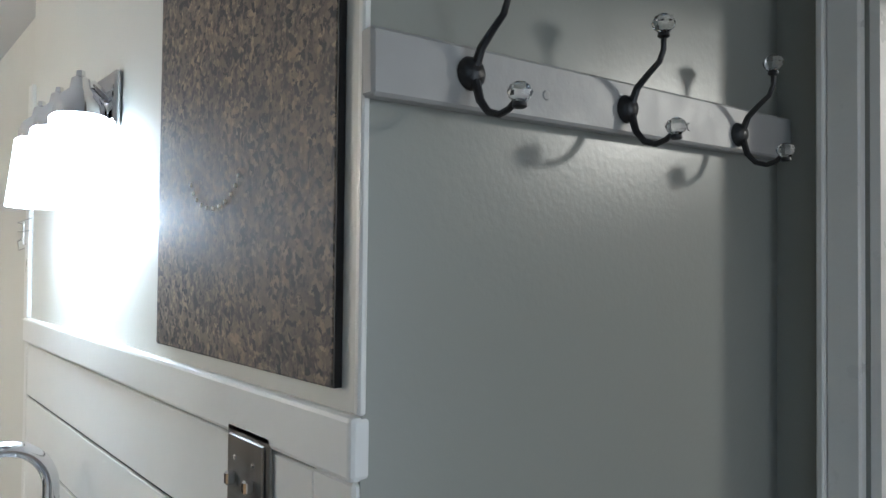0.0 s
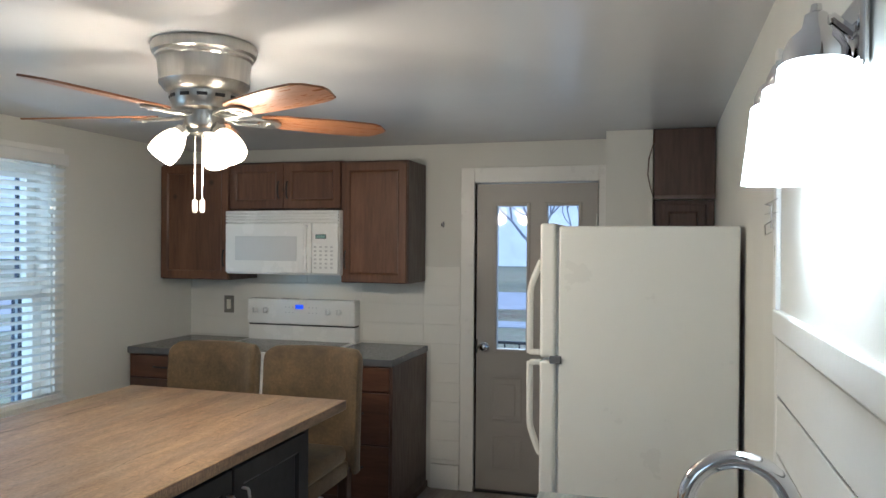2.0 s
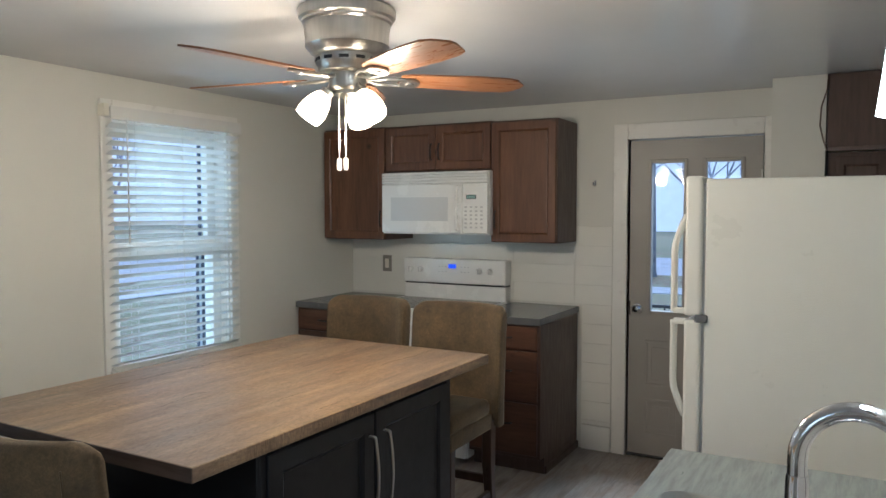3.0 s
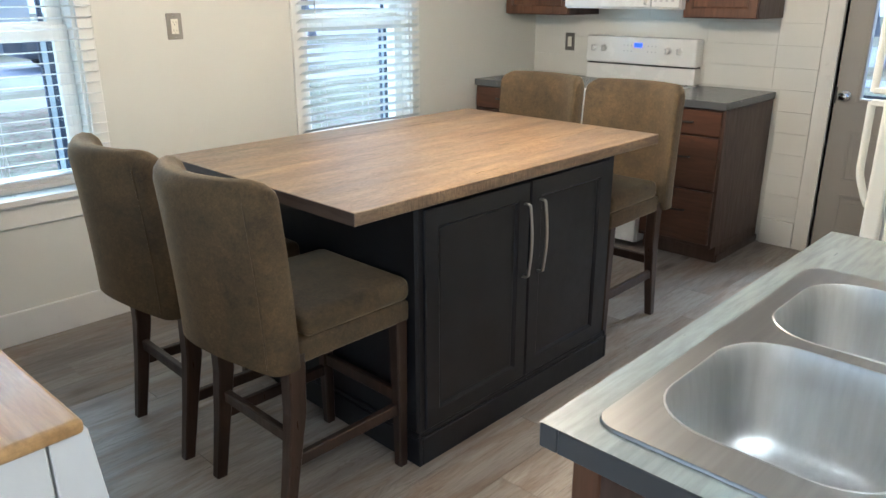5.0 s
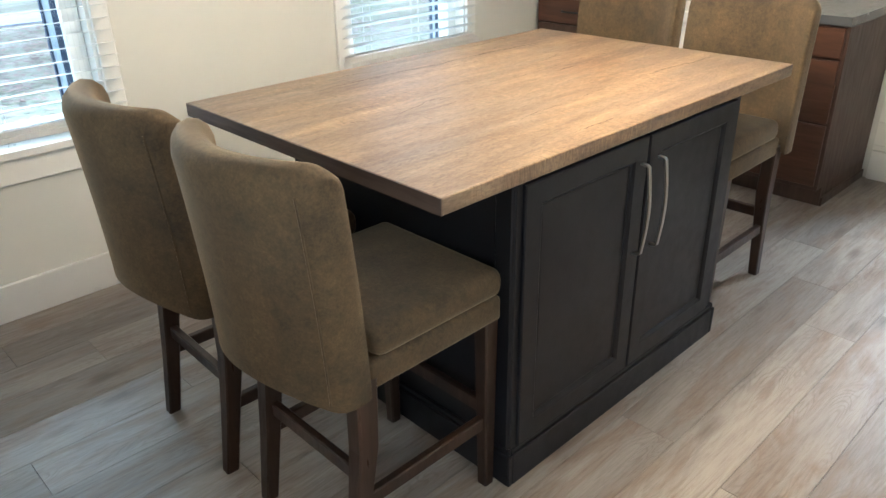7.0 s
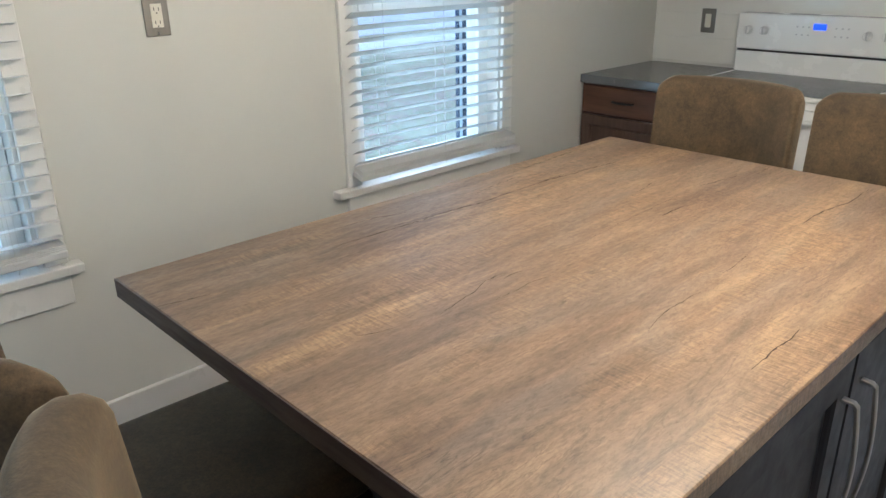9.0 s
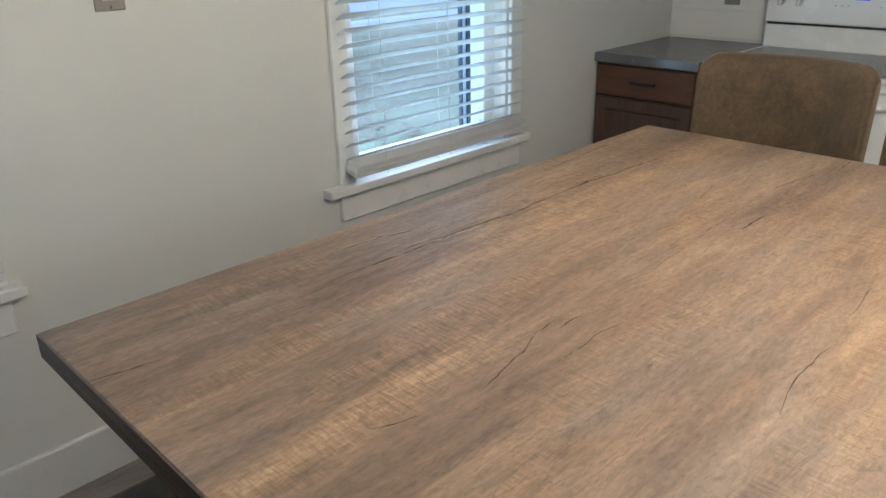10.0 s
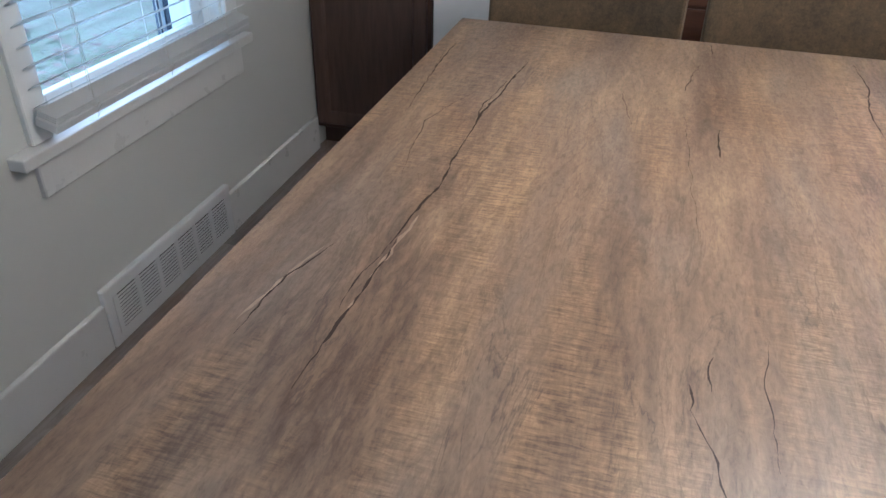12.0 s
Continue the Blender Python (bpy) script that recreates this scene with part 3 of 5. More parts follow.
# entrance door
CASE = 0.09
door = tagged(new("door_1"), "closed grey entrance door with two tall narrow glass panes", "door", "", "structure")
door.matrix_basis = pose((DX0 + DX1) / 2, 7.05, 0)
DY = 7.025
PX = [(-1.812, -1.625), (-1.497, -1.31)]
PZ = (0.9, 1.79)
bm = block((DX0 + 0.004, DY, 0.012), (PX[0][0], DY + 0.045, DZ - 0.006))
block((PX[0][1], DY, 0.012), (PX[1][0], DY + 0.045, DZ - 0.006), bm=bm)
block((PX[1][1], DY, 0.012), (DX1 - 0.004, DY + 0.045, DZ - 0.006), bm=bm)
for a, b in PX:
    block((a, DY, 0.012), (b, DY + 0.045, PZ[0]), bm=bm)
    block((a, DY, PZ[1]), (b, DY + 0.045, DZ - 0.006), bm=bm)
part("door_leaf", bm, M_DOOR, door)
for a, b in PX:
    bm = bmesh.new()
    w = 0.022
    block((a - w, DY - 0.008, PZ[0] - w), (a, DY, PZ[1] + w), 0.003, 1, bm)
    block((b, DY - 0.008, PZ[0] - w), (b + w, DY, PZ[1] + w), 0.003, 1, bm)
    block((a, DY - 0.008, PZ[0] - w), (b, DY, PZ[0]), 0.003, 1, bm)
    block((a, DY - 0.008, PZ[1]), (b, DY, PZ[1] + w), 0.003, 1, bm)
    part("pane_frame", bm, M_DOOR, door)
    pane = part("pane", block((a, DY + 0.016, PZ[0]), (b, DY + 0.022, PZ[1])), M_PANE, door)
    pane.visible_shadow = False
for x0, x1 in ((-1.84, -1.65), (-1.5, -1.3)):
    for z0, z1 in ((0.44, 0.72), (0.14, 0.36)):
        bm = bmesh.new()
        for lo, hi in (((x0, z0), (x1, z0 + 0.016)), ((x0, z1 - 0.016), (x1, z1)), ((x0, z0 + 0.016), (x0 + 0.016, z1 - 0.016)), ((x1 - 0.016, z0 + 0.016), (x1, z1 - 0.016))):
            block((lo[0], DY - 0.005, lo[1]), (hi[0], DY, hi[1]), 0.002, 1, bm)
        block((x0 + 0.04, DY - 0.004, z0 + 0.04), (x1 - 0.04, DY, z1 - 0.04), 0.003, 1, bm)
        part("door_panel", bm, M_DOOR, door)
knob = part("door_knob", lathe([(0.0, 0.062), (0.018, 0.06), (0.027, 0.048), (0.027, 0.036), (0.014, 0.026), (0.011, 0.012), (0.03, 0.008), (0.032, 0.0)], 24, None, Matrix.Translation((-1.888, DY, 0.91)) @ Matrix.Rotation(radians(90), 4, "X")), M_CHROME, door, "polished round door knob", True)
part("latch_plate", block((DX0 - 0.003, DY - 0.003, 0.865), (DX0 + 0.012, DY + 0.02, 0.955), 0.002), M_IRON, door)
for z in (1.7, 0.25):
    part("hinge", block((DX1 - 0.014, DY - 0.012, z - 0.04), (DX1 - 0.002, DY, z + 0.04), 0.003), M_NICKEL, door)
part("threshold", block((DX0, 7.0, 0.0), (DX1, 7.1, 0.011), 0.003), M_IRON, door)
for lo, hi in (((DX0 - CASE, 6.982, 0), (DX0 - 0.004, Y1, 2.03)), ((DX1 + 0.004, 6.982, 0), (DX1 + 0.068, Y1, 2.03)), ((DX0 - 0.004, 6.982, DZ), (DX1 + 0.004, Y1, 2.03))):
    structure("trim", lo, hi, M_TRIM, "white painted door casing", 0.003)
for lo, hi in (((DX0 - 0.004, 7.0, 0), (DX0, 7.2, DZ)), ((DX1, 7.0, 0), (DX1 + 0.004, 7.2, DZ))):
    structure("trim", lo, hi, M_TRIM, "white painted door jamb")


# windows
def window(name, a, b):
    w = tagged(new(name), "white double-hung window with painted wood casing and sill", "window", "", "structure")
    w.matrix_basis = pose(X0, (a + b) / 2, 1.3)
    c = 0.066
    for lo, hi in (((X0, a - c, ZW0 + 0.02), (X0 + 0.018, a, ZW1 + 0.075)), ((X0, b, ZW0 + 0.02), (X0 + 0.018, b + c, ZW1 + 0.075)), ((X0, a, ZW1), (X0 + 0.018, b, ZW1 + 0.075))):
        part("casing", block(lo, hi, 0.003), M_TRIM, w)
    part("window_sill", block((X0 - 0.09, a - c - 0.063, ZW0 - 0.012), (X0 + 0.045, b + c + 0.033, ZW0 + 0.018), 0.004, 2), M_TRIM, w)
    part("apron", block((X0, a - c - 0.003, 0.512), (X0 + 0.018, b + c - 0.003, ZW0 - 0.012), 0.003), M_TRIM, w)
    bm = bmesh.new()
    for lo, hi in (((X0 - 0.2, a, ZW0), (X0, a + 0.012, ZW1)), ((X0 - 0.2, b - 0.012, ZW0), (X0, b, ZW1)), ((X0 - 0.2, a + 0.012, ZW1 - 0.012), (X0, b - 0.012, ZW1))):
        block(lo, hi, 0, 1, bm)
    part("window_jamb", bm, M_TRIM, w)

    def sash(nm, x, z0, z1, s):
        bm = bmesh.new()
        y0, y1 = a + 0.015, b - 0.015
        block((x, y0, z0), (x + 0.03, y0 + s, z1), 0.003, 1, bm)
        block((x, y1 - s, z0), (x + 0.03, y1, z1), 0.003, 1, bm)
        block((x, y0 + s, z0), (x + 0.03, y1 - s, z0 + s), 0.003, 1, bm)
        block((x, y0 + s, z1 - s), (x + 0.03, y1 - s, z1), 0.003, 1, bm)
        part(nm, bm, M_TRIM, w)
        p = part("pane", block((x + 0.012, y0 + s, z0 + s), (x + 0.016, y1 - s, z1 - s)), M_PANE, w)
        p.visible_shadow = False
    sash("lower_sash", X0 - 0.085, ZW0 + 0.02, 1.325, 0.062)
    sash("upper_sash", X0 - 0.125, 1.275, ZW1 - 0.012, 0.062)
    for y, z0, z1, wide in ((b - 0.078, ZW0 + 0.02, 1.3, 0.02), (b - 0.112, ZW0 + 0.02, 1.3, 0.009), (b - 0.092, 1.3, ZW1 - 0.02, 0.017)):
        part("screen_track", block((X0 - 0.16, y, z0), (X0 - 0.145, y + wide, z1)), M_TRACK, w)
    part("screen_track", block((X0 - 0.16, b - 0.103, ZW0 + 0.02), (X0 - 0.15, b - 0.078, 1.3)), M_SILVER, w)
    return w


window("window_1", *wa)
window("window_2", *wb)


def blind(a, b, tilt, more_a, more_b):
    t = thing("window_blind", (X0 + 0.05, (a + b) / 2, 2.0), "white faux-wood horizontal blind, lowered with slats open", "window blind", "blinds")
    x = X0 + 0.052
    y0, y1 = a - more_a, b + more_b
    part("headrail", block((X0 + 0.019, y0 - 0.005, 1.965), (X0 + 0.075, y1 + 0.005, 2.015), 0.004), M_BLIND, t)
    part("valance", block((X0 + 0.077, y0 - 0.008, 1.955), (X0 + 0.083, y1 + 0.008, 2.02), 0.002), M_BLIND, t)
    part("bracket", block((X0 + 0.018, y0 - 0.035, 1.97), (X0 + 0.07, y0 - 0.006, 2.03), 0.002), M_CREAM, t)
    n, pitch, z0 = 28, 0.0442, 0.735
    bm = bmesh.new()
    prof = [(-0.025, 0.0), (-0.0125, 0.001), (0.0, 0.0014), (0.0125, 0.001), (0.025, 0.0)]
    top = [bm.verts.new((px, 0, pz + 0.002)) for px, pz in prof]
    bot = [bm.verts.new((px, 0, pz)) for px, pz in reversed(prof)]
    ring = top + bot
    f = bm.faces.new(ring)
    ext = bmesh.ops.extrude_face_region(bm, geom=[f])
    bmesh.ops.translate(bm, verts=[v for v in ext["geom"] if isinstance(v, bmesh.types.BMVert)], vec=(0, y1 - y0, 0))
    slat = part("slat", bm, M_BLIND)
    data = slat.data
    bpy.data.objects.remove(slat)
    for i in range(n):
        s = new("slat", data)
        s.parent = t
        s.matrix_parent_inverse = t.matrix_basis.inverted()
        s.matrix_basis = pose(x, y0, z0 + i * pitch + random.uniform(-0.001, 0.001), 0, tilt + random.uniform(-1.2, 1.2), 0)
    # a heap of spare slats on the bottom rail
    heap = Matrix.Translation((x, 0, 0.69)) @ Matrix.Rotation(radians(16 if tilt < -20 else 4), 4, "Y")
    for k in range(3):
        bm = block((-0.025, y0, 0.0125 + k * 0.0055), (0.026, y1, 0.017 + k * 0.0055), 0.0012)
        bm.transform(heap)
        part("spare_slat", bm, M_BLIND, t)
    bm = block((-0.028, y0 - 0.002, -0.012), (0.029, y1 + 0.002, 0.0115), 0.003)
    bm.transform(heap)
    part("bottom_rail", bm, M_BLIND, t)
    for y in (y0 + 0.13, (y0 + y1) / 2, y1 - 0.13):
        for dx in (-0.026, 0.028):
            part("ladder_cord", tube([(x + dx, y, 0.69), (x + dx, y, 1.97)], 0.0009, 4), M_CORD, t)
        part("lift_cord", tube([(x + 0.004, y + 0.02, 0.69), (x + 0.002, y + 0.02, 1.97)], 0.0008, 4), M_CORD, t)
        part("cord_knot", tube([(x + 0.03, y - 0.012, 0.70), (x + 0.034, y - 0.004, 0.69), (x + 0.034, y + 0.006, 0.698), (x + 0.032, y + 0.016, 0.688), (x + 0.03, y + 0.004, 0.68), (x + 0.03, y, 0.664)], 0.0012, 5), M_CORD, t)
    part("tilt_wand", tube([(x + 0.04, y0 + 0.075, 1.96), (x + 0.044, y0 + 0.075, 1.34)], 0.004, 6), M_BLIND, t)
    return t


blind(*wa, -27, 0.048, 0.022)
blind(*wb, -9, 0.02, 0.05)

# plank wainscot on the east wall
XQ = XP + 0.010
wain = tagged(new("wainscot"), "white painted plank wainscot with a cap rail", "wall panelling", "", "structure")
wain.matrix_basis = pose(XQ, 3.4, 1.1)
part("backing", block((XP - 0.002, HY + 0.002, 0.9), (XP - 0.0004, 4.11, 1.41)), M_DARK, wain)
z = 1.365
while z > 0.95:
    part("plank", block((XQ - 0.016, 2.80, z - 0.114), (XQ - 0.006, 4.085, z - 0.0025), 0.0015), M_PLANK, wain)
    z -= 0.116
part("end_board", block((XQ - 0.0165, HY - 0.002, 0.9), (XQ - 0.006, 2.7995, 1.3655), 0.003), M_PLANK, wain)
part("end_board", block((XQ - 0.0165, 4.0855, 0.9), (XQ - 0.006, 4.12, 1.3655), 0.002), M_PLANK, wain)
part("cap_rail", block((XQ - 0.021, HY - 0.004, 1.3655), (XQ, 4.12, 1.42), 0.005, 2), M_PLANK, wain)
part("corner_board", block((XP - 0.010, 4.085, 1.42), (XP, 4.122, 1.945), 0.002), M_TRIM, wain)
part("corner_bead", block((XP - 0.004, HY - 0.005, 1.42), (XP + 0.004, HY + 0.004, ZC - 0.01), 0.002), M_TRIM, wain)

# white plank backsplash on the north wall
back = tagged(new("backsplash"), "white painted board backsplash with fine horizontal joints", "backsplash", "", "structure")
back.matrix_basis = pose(-3, Y1, 0.8)
z, row = 1.408, 0
while z > 0.17:
    zb = max(z - 0.1225, 0.157)
    if row < 4:
        xs = [X0, -3.1 + 0.4 * (row % 2), -2.28, -2.04]
    else:
        xs = [-2.232, -2.04]
    for p, q in zip(xs, xs[1:]):
        part("board", block((p + 0.0005, Y1 - 0.006, zb + 0.0012), (q - 0.0005, Y1 - 0.0005, z), 0.001), M_TILE, back)
    z, row = zb, row + 1


# ---- things ----
# kitchen island
isl = thing("kitchen_island", (-2.58, 4.48, 0), "black painted island cabinet with a weathered oak top", "kitchen island")
IX0, IX1, IY0, IY1 = -2.98, -2.095, 3.95, 5.005
part("body", block((IX0, IY0, 0.0), (IX1, IY1, 0.867), 0.003), M_BLACK, isl)
part("worktop", block((-3.115, 3.70, 0.868), (-2.067, 5.285, 0.906), 0.002), M_TABLE, isl, "rustic oak laminate top with cracks and streaks")
# strip added over the oak: the unlit south edge's shade as dark colour
part("edge_band", block((-3.1145, 3.6982, 0.8685), (-2.0675, 3.6998, 0.9052)), M_EDGE_SHADE, isl, "strip on the worktop's south edge, coloured dark for its shade")
for z0, z1, o in ((0.0, 0.10, 0.016), (0.10, 0.118, 0.010)):
    for lo, hi in (((IX0 - o, IY0 - o, z0), (IX1 + o, IY0, z1)), ((IX1, IY0, z0), (IX1 + o, IY1, z1)), ((IX0 - o, IY1, z0), (IX1 + o, IY1 + o, z1))):
        part("plinth", block(lo, hi, 0.003), M_BLACK, isl)
part("corner_stile", block((IX1 - 0.05, IY0 - 0.012, 0.118), (IX1 + 0.004, IY0, 0.866), 0.004), M_BLACK, isl)
part("corner_stile", block((IX1, IY0 - 0.008, 0.118), (IX1 + 0.01, IY0 + 0.022, 0.866), 0.004), M_BLACK, isl)
for y0, y1, hy in ((3.965, 4.459, 4.432), (4.467, 4.945, 4.515)):
    d = panel_door((IX1, y0, 0.128), (IX1 + 0.02, y1, 0.855), "x+", "cabinet_door", M_BLACK, isl, 0.068)
    part("handle", strap((IX1 + 0.02, hy, 0.785), (IX1 + 0.02, hy, 0.525), (0.034, 0, 0), (0, 0.0065, 0), 0.003), M_NICKEL, d, "bowed brushed nickel pull", True)
part("corbel", block((-2.9, 3.93, 0.0), (-2.75, 3.95, 0.1), 0.004), M_BLACK, isl)


isl.matrix_basis = pose(-2.58, 4.48, 0, 0, 0, -0.3)


def crack(way, width, seed, material=None, z=0.9065, name="crack"):
    """A ragged open crack in the worktop through a few turning points, tapering at both ends."""
    rnd = random.Random(seed)
    pts = [Vector((*p, z)) for p in way]
    length = sum((b - a).length for a, b in zip(pts, pts[1:]))
    bm = bmesh.new()
    rows, done, off = [], 0.0, 0.0
    for a, b in zip(pts, pts[1:]):
        n = max(3, int((b - a).length / 0.011))
        side = (b - a).cross(Vector((0, 0, 1))).normalized()
        for i in range(n + (b is pts[-1])):
            t = (done + (b - a).length * i / n) / length
            off = 0.7 * off + rnd.uniform(-0.002, 0.002)
            w = width * math.sin(math.pi * min(max(t, 0.02), 0.98)) ** 0.5 * rnd.uniform(0.25, 1.5)
            c = a.lerp(b, i / n) + side * off * (1 - abs(2 * t - 1) ** 4)
            rows.append((bm.verts.new(c - side * w / 2), bm.verts.new(c + side * w / 2)))
        done += (b - a).length
    for (a, b), (c, d) in zip(rows, rows[1:]):
        bm.faces.new((a, b, d, c))
    part(name, bm, material or M_CRACK, isl)


crack([(-2.915, 5.035), (-2.926, 4.927), (-2.938, 4.77), (-2.939, 4.66)], 0.0042, 1)
crack([(-2.932, 4.92), (-2.946, 4.79), (-2.94, 4.70)], 0.0022, 21)
crack([(-2.939, 4.67), (-2.936, 4.50), (-2.949, 4.346)], 0.0032, 2)
crack([(-2.945, 4.36), (-2.944, 4.248), (-2.949, 4.16), (-2.952, 4.096)], 0.003, 3)
crack([(-2.95, 4.345), (-2.957, 4.27), (-2.957, 4.215)], 0.0016, 22)
crack([(-2.926, 4.93), (-2.94, 4.80), (-2.942, 4.73)], 0.006, 31, M_FLANK, 0.90625, "pale_split")
crack([(-2.938, 4.42), (-2.942, 4.34), (-2.949, 4.22)], 0.005, 32, M_FLANK, 0.90625, "pale_split")
crack([(-3.018, 4.32), (-3.033, 4.24), (-3.046, 4.17)], 0.0045, 33, M_FLANK, 0.90625, "pale_split")
crack([(-3.075, 5.108), (-3.075, 5.03), (-3.067, 4.90)], 0.0024, 4)
crack([(-3.081, 5.03), (-3.072, 4.95), (-3.062, 4.80), (-3.058, 4.73)], 0.0015, 5)
crack([(-3.01, 4.327), (-3.033, 4.253), (-3.037, 4.149)], 0.0024, 6)
crack([(-2.575, 4.814), (-2.583, 4.757), (-2.578, 4.707)], 0.0035, 7)
crack([(-2.319, 5.228), (-2.319, 5.084), (-2.337, 4.955), (-2.334, 4.851)], 0.0024, 8)
crack([(-2.618, 4.206), (-2.617, 4.172)], 0.002, 9)
crack([(-2.617, 4.173), (-2.598, 4.13), (-2.576, 4.02)], 0.0018, 10)
crack([(-2.596, 4.251), (-2.602, 4.227), (-2.599, 4.201)], 0.0018, 11)
crack([(-2.544, 4.291), (-2.555, 4.22), (-2.549, 4.121)], 0.001, 12)
crack([(-2.602, 5.128), (-2.616, 5.073), (-2.629, 4.971)], 0.0015, 13)
crack([(-2.581, 5.266), (-2.579, 5.197)], 0.0014, 14)
crack([(-2.732, 4.941), (-2.707, 4.788)], 0.0011, 15)
crack([(-2.63, 4.868), (-2.616, 4.60), (-2.606, 4.446)], 0.0006, 16)
crack([(-2.615, 3.879), (-2.593, 3.935)], 0.002, 17)
crack([(-2.304, 4.206), (-2.322, 4.292), (-2.317, 4.394)], 0.0014, 18)
crack([(-2.336, 4.614), (-2.329, 4.496)], 0.0014, 19)
crack([(-2.942, 3.703), (-2.923, 3.793)], 0.0018, 20)
crack([(-2.995, 4.527), (-3.018, 4.702), (-2.974, 4.85)], 0.0013, 23)
crack([(-2.14, 4.376), (-2.139, 4.207)], 0.002, 24)


# counter chairs
def rounded_back(w, z0, z1, t, sag):
    """An upholstered back: curved in plan, rounded at its edges, leaning backwards as it rises."""
    bm = bmesh.new()
    nx, m = 32, 7
    r = 0.026
    rings = []
    for i in range(nx + 1):
        u = math.sin(math.pi / 2 * (-1 + 2 * i / nx))
        x = w / 2 * u
        e = max(0.0, (abs(x) - (w / 2 - r)) / r)
        k = max((1 - e ** 3.2) ** (1 / 3.2), 0.3)
        top = z1 - 0.028 * max(0.0, (abs(u) - 0.82) / 0.18) ** 2
        bottom = z0 + 0.045 * (1 - u * u)
        plan = -sag * (1 - u * u)
        half = t / 2 * k

        def lean(z):
            f = (z - z0) / (z1 - z0)
            return -0.035 * f ** 1.6 + 0.02
        ring = []
        for j in range(m + 1):
            z = bottom + (top - half - bottom) * j / m
            ring.append(Vector((x, plan + lean(z) + half, z)))
        for j in range(1, 6):
            a = math.pi * j / 6
            z = top - half + half * math.sin(a)
            ring.append(Vector((x, plan + lean(z) + half * math.cos(a), z)))
        for j in range(m + 1):
            z = top - half - (top - half - bottom) * j / m
            ring.append(Vector((x, plan + lean(z) - half, z)))
        rings.append([bm.verts.new(p) for p in ring])
    for a, b in zip(rings, rings[1:]):
        for k in range(len(a)):
            bm.faces.new((a[k], a[(k + 1) % len(a)], b[(k + 1) % len(b)], b[k]))
    bm.faces.new(rings[0])
    bm.faces.new(rings[-1])
    return bm


def chair():
    """Faces +y; its base stands between the back feet."""
    c = thing("counter_chair", (0, 0, 0), "olive-brown upholstered counter chair with dark walnut legs, pushed under the island", "chair", "chairs round the island")
    part("backrest", rounded_back(0.472, 0.512, 1.035, 0.088, 0.09), M_FAB, c, "", True)
    for s in (-1, 1):
        for off in (-0.046,):
            rows = []
            for i in range(15):
                f = i / 14
                z = 0.535 + 0.448 * f
                rows.append((s * 0.2155, -0.09 * (1 - 0.913 ** 2) + 0.02 - 0.035 * ((z - 0.512) / 0.523) ** 1.6 + off * 0.965, z))
            part("piping", tube(rows, 0.0026, 6), M_FAB, c)
    bm = block((-0.215, 0.085, 0.572), (0.215, 0.475, 0.647), 0.028, 4)
    part("seat_cushion", bm, M_FAB, c, "", True)
    part("seat_frame", block((-0.212, 0.06, 0.508), (0.212, 0.468, 0.575), 0.012, 3), M_FAB, c, "", True)
    part("seam", tube([(-0.2, 0.4705, 0.574), (0.2, 0.4705, 0.574)], 0.0025, 5), M_FAB, c)
    for s in (-1, 1):
        part("leg", post([(s * 0.182, 0.0, 0), (s * 0.184, 0.03, 0.2), (s * 0.186, 0.052, 0.36), (s * 0.19, 0.055, 0.54)], [(0.017, 0.018), (0.02, 0.021), (0.023, 0.026), (0.023, 0.028)]), M_LEG, c)
        part("leg", post([(s * 0.188, 0.44, 0), (s * 0.188, 0.438, 0.52)], [(0.016, 0.016), (0.022, 0.022)]), M_LEG, c)
        part("stretcher", block((s * 0.186 - 0.011, 0.045, 0.19), (s * 0.186 + 0.011, 0.43, 0.228), 0.003), M_LEG, c)
    part("stretcher", block((-0.175, 0.427, 0.23), (0.175, 0.449, 0.272), 0.003), M_LEG, c)
    part("stretcher", block((-0.17, 0.034, 0.255), (0.17, 0.056, 0.293), 0.003), M_LEG, c)
    return c


first = chair()
first.matrix_basis = pose(-2.332, 3.468, 0, 0, 0, 0.0)
copy_thing(first, pose(-2.862, 3.452, 0, 0, 0, -1.5))
first.scale = (1, 1, 1.035)
copy_thing(first, pose(-2.35, 5.545, 0, 0, 0, 180.5))
copy_thing(first, pose(-2.866, 5.545, 0, 0, 0, 179.0))
first.scale = (1, 1, 1)

# sink counter
SC = (-1.131, 3.243, XP - 0.022, 4.425)
cab = thing("sink_cabinet", (-0.86, 3.83, 0), "brown wood sink base cabinet with a grey laminate edge", "kitchen cabinet")
cx0, cy0, cx1, cy1 = -1.095, 3.275, -0.61, 4.4
part("end_panel", block((cx0 + 0.02, cy0 + 0.004, 0.0), (cx1, cy0 + 0.022, 0.855), 0.002), M_CABSIDE, cab)
part("corner_post", block((cx0, cy0, 0.0), (cx0 + 0.045, cy0 + 0.03, 0.855), 0.003), M_CAB, cab)
part("end_panel", block((cx0 + 0.02, cy1 - 0.02, 0.0), (cx1, cy1, 0.855), 0.002), M_CABSIDE, cab)
part("back_panel", block((cx1 - 0.012, cy0 + 0.022, 0.0), (cx1, cy1 - 0.02, 0.6)), M_CABSIDE, cab)
part("face_frame", block((cx0, cy0 + 0.03, 0.09), (cx0 + 0.018, cy1, 0.855), 0.002), M_CABSIDE, cab)
for y0, y1 in ((3.33, 3.82), (3.84, 4.36)):
    bm = block((cx0 - 0.018, y0, 0.12), (cx0, y1, 0.68), 0.003)
    part("cabinet_door", bm, M_CAB, cab)
top = thing("sink_worktop", (-0.86, 3.83, 0.857), "grey barnwood laminate worktop with a slate-grey edge", "worktop")
